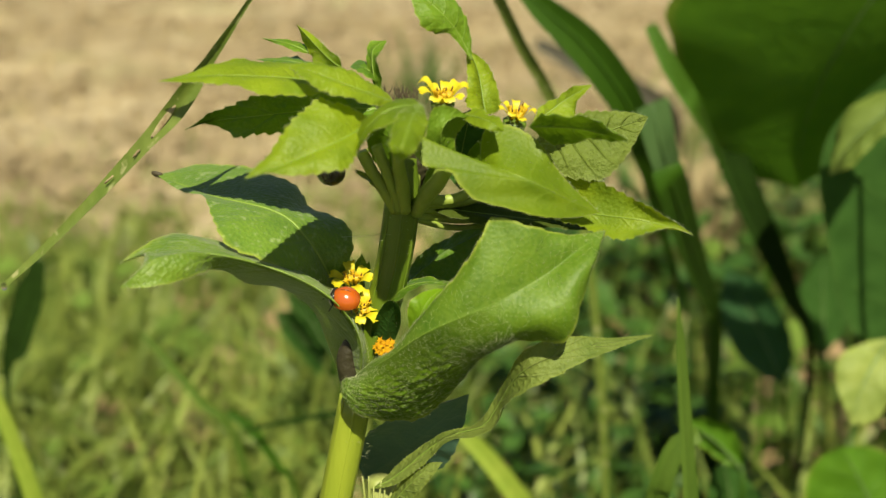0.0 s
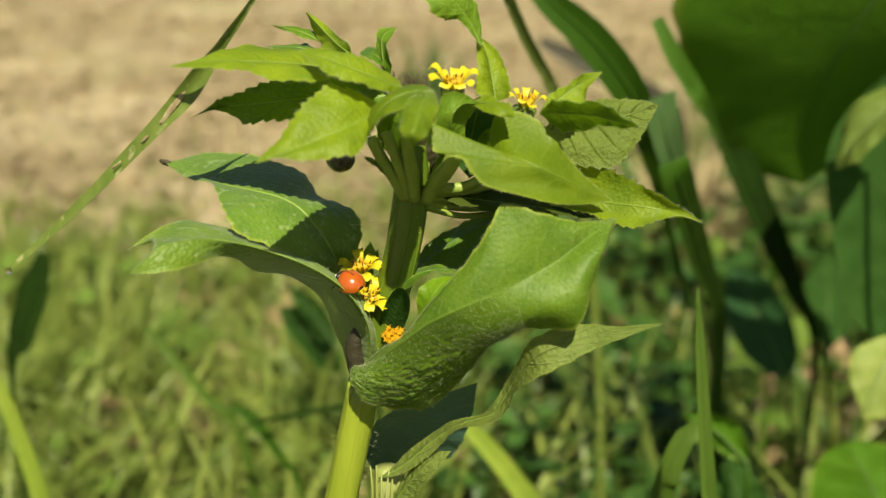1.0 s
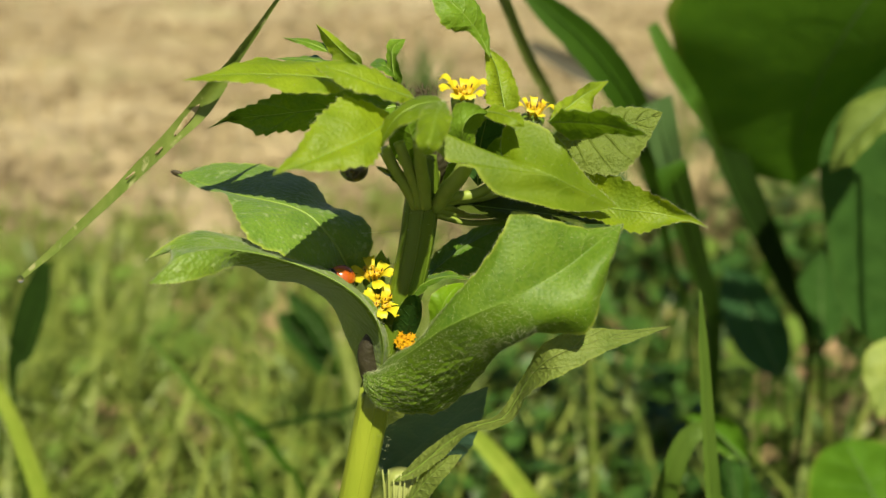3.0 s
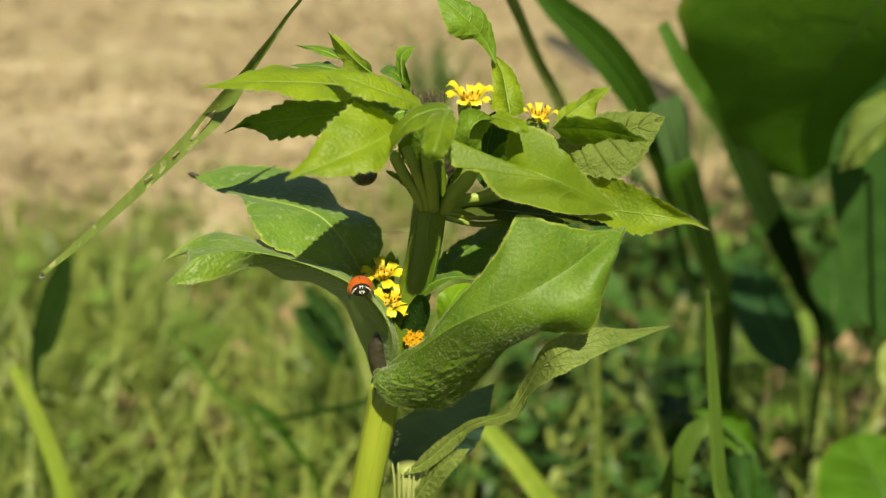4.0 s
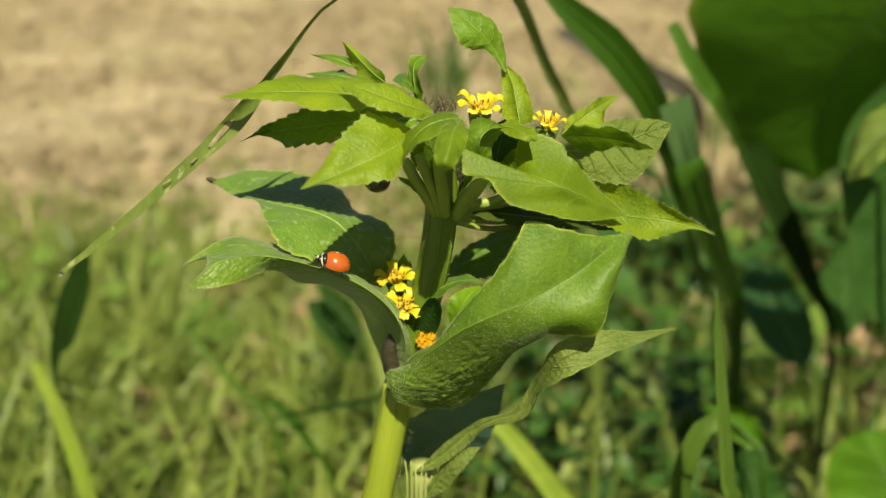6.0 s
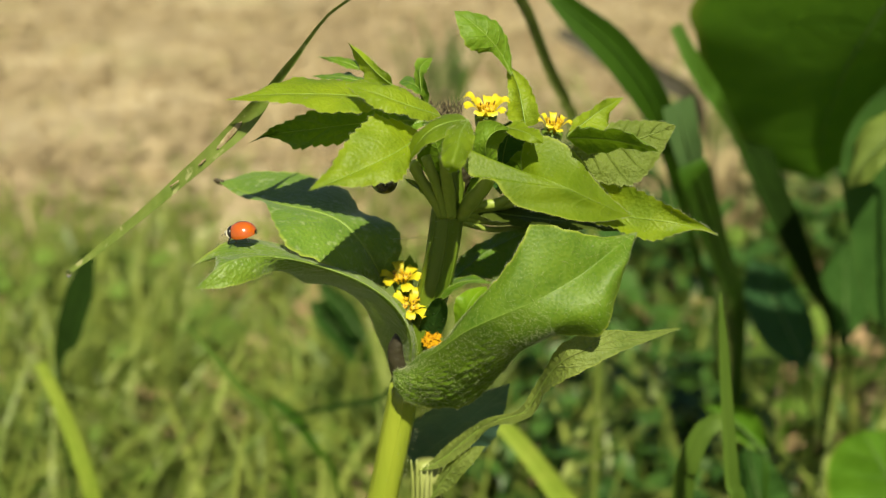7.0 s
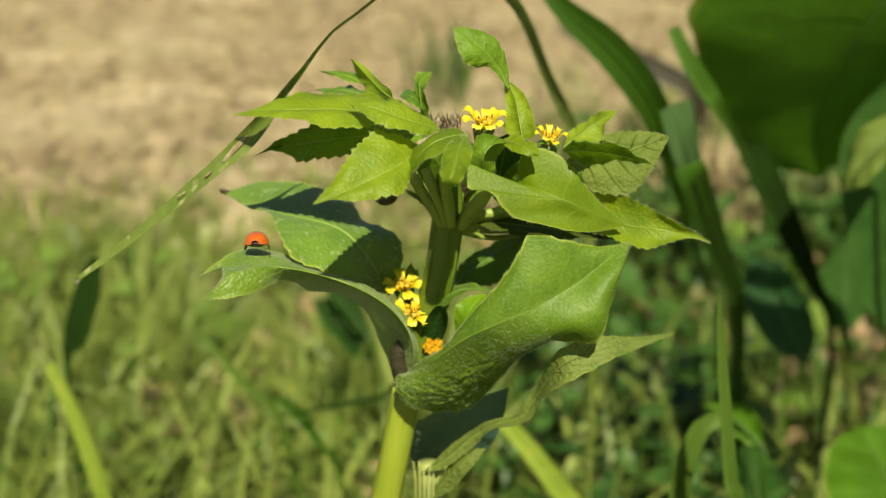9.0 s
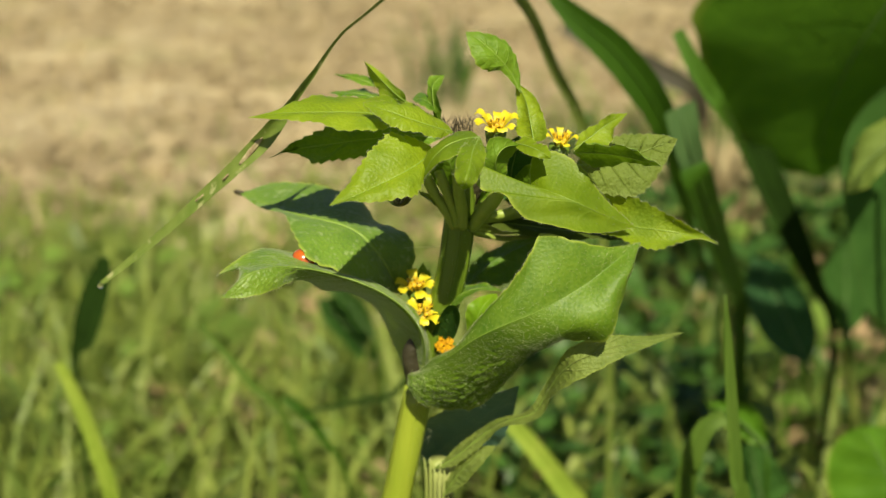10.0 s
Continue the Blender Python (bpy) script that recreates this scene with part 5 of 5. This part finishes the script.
olive_weed = broad_weed("pale olive weed leaf catching the sun", LEAF_OLIVE, (124.4, 118.0, 243.1), (101.8, 118.0, 219.5), [(116.8, 118.0, 238.8), (109.4, 118.0, 231.9), (104.7, 118.0, 225.8)],
           [(117.7, 124.0, 241.3), (109.0, 124.0, 237.0), (104.3, 124.0, 229.6)], [(117.3, 112.0, 235.8), (110.0, 112.0, 229.9), (104.0, 112.0, 223.7)], (141.5, 130.0, 215.0)[:2], 36)
yellow_weed = broad_weed("pale yellow-green weed leaf", LEAF_YELLOW, (120.9, 106.0, 180.2), (110.4, 98.0, 159.0), [(117.8, 105.0, 175.5), (114.3, 102.0, 171.4), (111.9, 100.0, 165.2)],
           [(113.5, 106.0, 178.2), (107.1, 104.0, 175.1), (106.7, 100.0, 167.5)], [(121.4, 101.0, 171.2), (119.8, 99.0, 165.0), (115.6, 98.0, 160.2)], (137.6, 110.0, 128.2)[:2], 33)
broad_weed("round bright green weed leaf", LEAF_LIME, (125.9, 95.0, 120.2), (107.8, 100.0, 151.7), [(120.0, 96.0, 130.5), (115.9, 98.0, 138.1), (111.2, 99.0, 146.2)],
           [(105.5, 96.0, 125.0), (99.4, 98.0, 136.3), (101.3, 99.0, 147.1)], [(135.0, 98.0, 129.1), (130.6, 100.0, 142.1), (119.1, 101.0, 149.9)], (133.5, 100.0, 88.9)[:2], 34)
broad_weed("small lime green leaf among the grass", LEAF_LIME, (81.2, 95.0, 147.7), (63.2, 95.0, 161.6), [(76.7, 95.0, 152.5), (72.6, 95.0, 156.5), (68.1, 95.0, 159.4)],
           [(74.9, 96.0, 150.0), (70.9, 96.0, 153.0), (66.5, 96.0, 157.2)], [(80.2, 94.0, 154.0), (76.3, 94.0, 160.5), (70.2, 94.0, 162.9)], (86.0, 95.0, 131.8)[:2], 35)
broad_weed("low weed leaf coloured dark for shade", LEAF_SAGE_SHADE, (85.7, 104.0, 120.2), (79.1, 104.0, 144.9), [(84.1, 104.0, 127.0), (82.3, 104.0, 132.8), (80.5, 104.0, 139.3)],
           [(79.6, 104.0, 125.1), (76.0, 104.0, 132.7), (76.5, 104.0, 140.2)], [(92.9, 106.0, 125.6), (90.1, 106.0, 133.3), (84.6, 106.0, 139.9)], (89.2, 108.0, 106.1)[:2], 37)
broad_weed("dark teal weed leaf in the shade", LEAF_TEAL, (137.2, 215.0, 108.7), (112.8, 225.0, 153.4), [(131.4, 217.0, 120.3), (126.0, 220.0, 131.2), (118.8, 223.0, 143.4)],
           [(123.9, 218.0, 114.7), (115.4, 220.0, 126.3), (110.7, 222.0, 140.2)], [(139.1, 214.0, 121.8), (133.7, 216.0, 138.0), (123.7, 220.0, 150.6)], (149.4, 220.0, 62.8)[:2], 38)
broad_weed("mid green rounded weed leaf", LEAF_SAGE_SHADE, (146.6, 205.0, 126.3), (143.7, 212.0, 164.2), [(145.5, 206.0, 136.6), (144.8, 208.0, 146.3), (144.2, 210.0, 155.8)],
           [(139.3, 206.0, 135.4), (135.3, 208.0, 146.3), (137.6, 210.0, 158.1)], [(153.1, 206.0, 135.4), (154.3, 208.0, 146.3), (150.1, 210.0, 158.1)], (158.8, 210.0, 69.6)[:2], 39)

# Two dark leaf shapes added in place of soft leaf shadows.
broad_weed("dark leaf shape for leaf shadows behind the herb", LEAF_SAGE_SHADE, (-39.5, 235.0, 98.8), (-65.3, 240.0, 126.9), [(-45.8, 236.0, 106.9), (-52.5, 238.0, 114.7), (-59.5, 239.0, 121.8)],
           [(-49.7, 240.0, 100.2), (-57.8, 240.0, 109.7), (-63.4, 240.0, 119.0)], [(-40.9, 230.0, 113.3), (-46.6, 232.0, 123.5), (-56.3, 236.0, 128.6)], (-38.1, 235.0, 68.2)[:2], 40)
broad_weed("narrow dark leaf shape for shadows behind the herb", LEAF_SAGE_SHADE, (-39.2, 225.0, 114.5), (-59.4, 230.0, 141.3), [(-43.6, 226.0, 121.7), (-48.7, 228.0, 128.9), (-53.8, 229.0, 135.5)],
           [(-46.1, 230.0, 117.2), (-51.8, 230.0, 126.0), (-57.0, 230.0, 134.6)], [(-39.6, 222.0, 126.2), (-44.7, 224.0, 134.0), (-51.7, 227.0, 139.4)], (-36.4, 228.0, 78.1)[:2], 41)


def low_foliage(name, count, region, heights, sizes, mat, label, seed):
    """Low weeds in one mesh: many bent pointed leaves on short stalks (metres)."""
    rng = np.random.RandomState(seed)
    verts, faces = [], []
    for _ in range(count):
        x, y = rng.uniform(region[0], region[1]), rng.uniform(region[2], region[3])
        z, size = rng.uniform(*heights), rng.uniform(*sizes)
        az, droop = rng.uniform(0, 6.283), rng.uniform(-0.7, 0.9)
        f = np.array([math.cos(az), math.sin(az), 0.0])
        r = np.array([-math.sin(az), math.cos(az), rng.uniform(-0.5, 0.5)])
        b = len(verts)
        base = np.array([x, y, z])
        stalk = base - f * size * 0.4
        stalk[2] = 0
        for s, w in ((0.0, 0.05), (0.3, 0.42), (0.65, 0.34), (1.0, 0.02)):
            c = base + f * size * s
            c[2] += size * (0.5 * s - (0.5 + droop) * s * s)
            for k in (-1, 0, 1):
                p = c + r * (w * size * k)
                p[2] += abs(k) * 0.08 * size
                verts.append(tuple(p))
        for i in range(3):
            for k in range(2):
                a = b + i * 3 + k
                faces.append((a, a + 1, a + 4, a + 3))
        q = len(verts)
        verts += [tuple(stalk), tuple(stalk + r * 0.0015), tuple(base + r * 0.0012), tuple(base)]
        faces.append((q, q + 1, q + 2, q + 3))
    me = bpy.data.meshes.new(name)
    me.from_pydata(verts, [], faces)
    me.polygons.foreach_set("use_smooth", [True] * len(faces))
    me.materials.append(mat)
    return tagged(new(name, me), label, "weeds", kind="stuff")


# Lighter copy of the weed colour, for weeds that look sunlit.
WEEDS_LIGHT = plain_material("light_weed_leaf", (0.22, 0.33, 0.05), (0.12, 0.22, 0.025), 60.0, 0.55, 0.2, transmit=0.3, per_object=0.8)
# Tall grass and weed colours darkened in place of cast shade.
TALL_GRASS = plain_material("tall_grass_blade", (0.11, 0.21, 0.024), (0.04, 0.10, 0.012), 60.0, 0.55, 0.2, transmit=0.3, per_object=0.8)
WEEDS = plain_material("shade_toned_weed_leaf", (0.085, 0.19, 0.028), (0.035, 0.095, 0.012), 60.0, 0.45, 0.2, transmit=0.3, per_object=0.8)
low_foliage("low_weeds", 760, (0.06, 0.40, 0.36, 0.72), (0.015, 0.095), (0.010, 0.022), WEEDS, "dense low weeds coloured dark for shade", 12)
low_foliage("near_weeds", 480, (0.01, 0.13, 0.16, 0.36), (0.015, 0.075), (0.008, 0.016), WEEDS, "weed leaves beside the herb, darkened for shade", 14)
low_foliage("small_weeds", 260, (-0.45, 0.03, 0.18, 0.52), (0.01, 0.05), (0.012, 0.03), WEEDS_LIGHT, "scattered small green weeds in the grass", 13)
low_foliage("lit_weeds", 60, (0.08, 0.30, 0.24, 0.55), (0.02, 0.09), (0.012, 0.03), WEEDS_LIGHT, "green weed leaves between the grass", 17)
field_blades("far_weeds", 320, (0.03, 0.42, 0.45, 1.0), (0.05, 0.16), (0.003, 0.007), SPARSE_GRASS, "dry olive weed stems on the field", "weeds", 19, 0.9)
field_blades("tall_grass", 460, (0.02, 0.40, 0.20, 0.50), (0.04, 0.12), (0.002, 0.0045), TALL_GRASS, "tall green grass between the weeds", "grass", 25, 1.5)

field_blades("grass_tuft", 34, (-0.085, 0.0, 1.15, 1.30), (0.07, 0.17), (0.003, 0.007), TALL_GRASS, "loose tuft of dark green grass on the dry field", "grass", 43, 0.8)
field_blades("dry_grass", 150, (0.164, 0.191, 0.49, 0.56), (0.10, 0.151), (0.003, 0.007), STRAW, "clump of dry straw-coloured grass", "grass", 41, 0.5)

DRY_LEAF = plain_material("dry_fallen_leaf", (0.52, 0.36, 0.20), (0.30, 0.19, 0.10), 150.0, 0.7, 0.3, per_object=0.8)
low_foliage("leaf_litter", 760, (-0.20, 0.36, 0.22, 0.60), (0.004, 0.03), (0.010, 0.024), DRY_LEAF, "dry brown fallen leaves between the grass", 16)

# ---------------------------------------------------------------- ladybird
def ladybird():
    """Built along +x, feet on z = 0, in millimetres at the origin; five millimetres long."""
    bug = thing("ladybird", 0, 0, 0, "plain orange ladybird with a black and cream head", "ladybird")
    for side in (1, -1):
        bm = bmesh.new()
        lines = []
        for i in range(15):
            s = i / 14
            x = 1.35 - 3.55 * s
            reach = 1.88 * math.sqrt(max(0.0, 1 - ((s - 0.46) / 0.56) ** 2)) + 0.02
            tall = 1.72 * math.sqrt(max(0.0, 1 - ((s - 0.42) / 0.60) ** 2)) + 0.02
            row = []
            for k in range(11):
                a = k / 10 * radians(98)
                row.append(bm.verts.new((x, side * (0.015 + reach * math.sin(a)), 0.85 + tall * math.cos(a))))
            lines.append(row)
        for p, q in zip(lines, lines[1:]):
            for k in range(10):
                f = (p[k], p[k + 1], q[k + 1], q[k])
                bm.faces.new(f if side < 0 else f[::-1])
        part("wing_case", bm, SHELL, bug, "glossy orange wing case")
    bm = bmesh.new()
    add_ball(bm, (-0.4, 0, 0.85), (1.8, 1.6, 0.5), rings=10, segments=16)
    add_tube(bm, [(1.35, 0, 1.9), (0.4, 0, 2.50), (-0.7, 0, 2.52), (-1.7, 0, 1.8), (-2.2, 0, 0.95)], [0.05, 0.06, 0.06, 0.05, 0.04], 6, 24)
    part("abdomen", bm, BLACK, bug, "black underside")
    bm = bmesh.new()
    add_ball(bm, (1.42, 0, 1.22), (0.68, 1.40, 0.92), rings=10, segments=16)
    shield = part("pronotum", bm, BLACK, bug, "black neck shield with cream marks")
    for side in (1, -1):
        bm = bmesh.new()
        add_tube(bm, [(1.52, side * 1.34, 0.75), (1.74, side * 1.26, 1.10), (1.88, side * 0.98, 1.50), (1.90, side * 0.62, 1.78)], [0.07, 0.12, 0.13, 0.05], 8, 14)
        add_tube(bm, [(2.06, side * 0.20, 1.45), (1.98, side * 0.16, 1.75), (1.80, side * 0.22, 2.02)], [0.04, 0.07, 0.03], 6, 8)
        part("marking", bm, WHITE, shield, "cream side mark")
    bm = bmesh.new()
    add_ball(bm, (2.02, 0, 1.08), (0.52, 0.78, 0.56), rings=10, segments=14)
    skull = part("head", bm, BLACK, bug, "black head with cream face")
    bm = bmesh.new()
    for side in (1, -1):
        add_tube(bm, [(2.34, side * 0.30, 1.46), (2.50, side * 0.26, 1.24), (2.50, side * 0.12, 1.02)], [0.07, 0.13, 0.06], 7, 8)
    part("marking", bm, WHITE, skull, "cream face mark")
    for side in (1, -1):
        bm = bmesh.new()
        add_ball(bm, (2.18, side * 0.50, 1.22), (0.17, 0.17, 0.19), rings=6, segments=8)
        part("eye", bm, BLACK, skull)
        part("antenna", tube([(2.35, side * 0.35, 1.05), (2.65, side * 0.62, 1.15), (2.85, side * 0.80, 1.02)], [0.05, 0.04, 0.08], 6, 8), BLACK, skull)
    legs = []
    for side in (1, -1):
        for x, dx in ((1.05, 0.55), (0.1, 0.05), (-0.8, -0.6)):
            bm = bmesh.new()
            add_tube(bm, [(0, 0, 0), (dx * 0.5, side * 0.55, 0.05), (dx * 0.9, side * 0.85, -0.32), (dx * 1.25, side * 1.0, -0.74)], [0.15, 0.13, 0.09, 0.07], 6, 14)
            leg = part("leg", bm, BLACK, bug)
            leg.location = (x * MM, side * 0.85 * MM, 0.76 * MM)
            legs.append((leg, side, x))
    return bug, legs


bug, bug_legs = ladybird()
for piece in bug.children_recursive:
    piece.data.transform(Matrix.Diagonal((0.90, 0.88, 0.94, 1.0)))
    piece.location = Vector((piece.location.x * 0.90, piece.location.y * 0.88, piece.location.z * 0.94))


BUG_WAY = [
    (0, -8.00, -5.00, 235.80, 172, -5, -20),
    (0.6, -8.20, -5.00, 236.60, 155, -8, -15),
    (1.2, -8.70, -5.00, 236.10, 135, -8, -10),
    (1.5, -9.50, -5.00, 236.50, 132, -10, -10),
    (1.8, -10.20, -3.50, 236.00, 132, -18, -10),
    (2.4, -11.40, -0.50, 235.20, 186, -25, 0),
    (3, -11.70, -2.00, 236.70, 212, -12, 0),
    (3.2, -11.30, -3.00, 236.90, 235, -4, 0),
    (3.75, -10.00, -6.50, 238.50, 265, 0, 0),
    (4.3, -8.80, -7.00, 235.60, 292, -8, 10),
    (4.6, -6.90, -6.00, 235.90, 290, -22, 10),
    (4.9, -7.10, -6.00, 235.30, 286, -24, 10),
    (5.1, -7.00, -6.00, 235.30, 274, -20, 8),
    (5.3, -7.70, -6.00, 237.50, 242, -5, 0),
    (5.4, -8.90, -6.00, 238.00, 220, -10, 0),
    (5.5, -10.20, -6.50, 238.90, 208, -10, 0),
    (5.6, -11.40, -6.00, 239.30, 196, -12, 0),
    (5.7, -12.30, -7.00, 240.30, 188, -12, 0),
    (6.1, -15.70, -9.00, 242.30, 184, -18, 0),
    (6.45, -20.40, -9.00, 244.10, 181, -12, 0),
    (6.8, -26.40, -6.00, 244.90, 180, -5, 0),
    (7, -27.70, -6.00, 245.10, 170, 8, 0),
    (7.2, -28.00, -6.00, 245.30, 150, 4, 0),
    (7.4, -27.10, -6.00, 245.30, 192, 0, 0),
    (7.7, -27.00, -7.00, 245.90, 206, 5, 0),
    (8, -26.90, -7.00, 245.40, 236, 5, 0),
    (8.2, -26.50, -7.00, 244.70, 266, 10, 0),
    (8.4, -26.00, -7.00, 245.40, 234, 0, 0),
    (8.7, -26.50, -6.00, 245.10, 186, -5, 0),
    (8.85, -26.40, -6.00, 245.30, 140, 5, 0),
    (9, -26.60, -6.00, 245.20, 96, 20, 0),
    (9.3, -26.70, -6.00, 244.90, 66, 22, 0),
    (9.6, -24.00, -5.00, 243.80, 32, 22, 0),
    (9.8, -23.20, -4.70, 243.00, 18, 24, 0),
    (10, -22.90, -4.00, 242.00, 10, 25, 0),
]


# swaying of the near blade about its middle, degrees, and of the upright blade, millimetres
BLADE_SWAY = [(0, -2.5), (1.0, -1.5), (2.0, -1.8), (2.5, -3.6), (3.0, -0.5), (4.5, 0.4), (5.0, 0.3), (5.5, 1.5), (7.0, 2.2), (7.5, 3.0), (8.0, 3.7), (8.5, 3.6), (9.0, 3.1), (9.5, 2.9), (10.0, 1.0)]
UPRIGHT_SWAY = [(0, -2.4), (1.0, -0.6), (2.5, -1.8), (3.0, -0.6), (5.0, 0), (7.5, 0.5), (10.0, 1.1)]

# sinking of the olive weed leaf and drifting of the yellowing one, millimetres
OLIVE_SWAY = [(0, 0), (2.5, 0), (5.0, -2.5), (7.5, -6.0), (10.0, -7.0)]
YELLOW_SWAY = [(0, -2.0), (0.5, -1.5), (1.0, 0), (1.5, 2.5), (2.0, 3.0), (3.0, 4.5), (5.0, 7.0), (10.0, 7.5)]


def motions():
    pivot = Vector((-29.6, 0.0, 257.7)) * MM
    for ob in (near_blade, drop):
        arm = Vector(ob.location) - pivot
        walk(ob, [(t, pose(*(pivot + Matrix.Rotation(radians(a), 3, "Y") @ arm), 0, a, 0)) for t, a in BLADE_SWAY])
    root = Vector(upright_blade.location)
    walk(upright_blade, [(t, pose(root.x + d * MM, root.y, root.z)) for t, d in UPRIGHT_SWAY])
    root = Vector(olive_weed.location)
    walk(olive_weed, [(t, pose(root.x, root.y, root.z + d * MM)) for t, d in OLIVE_SWAY])
    root = Vector(yellow_weed.location)
    walk(yellow_weed, [(t, pose(root.x + d * MM, root.y, root.z)) for t, d in YELLOW_SWAY])
    walk(bug, [(t, pose(x * MM, y * MM, z * MM, roll, tilt, heading)) for t, x, y, z, heading, tilt, roll in BUG_WAY])
    for n, (leg, side, x) in enumerate(bug_legs):
        home = tuple(leg.location)
        rows = []
        for k in range(51):
            swing = 14 * math.sin(k * 1.9 + (n % 2) * math.pi + (side > 0) * math.pi)
            rows.append((k * 0.2, pose(*home, 0, 0, swing)))
        walk(leg, rows)


motions()
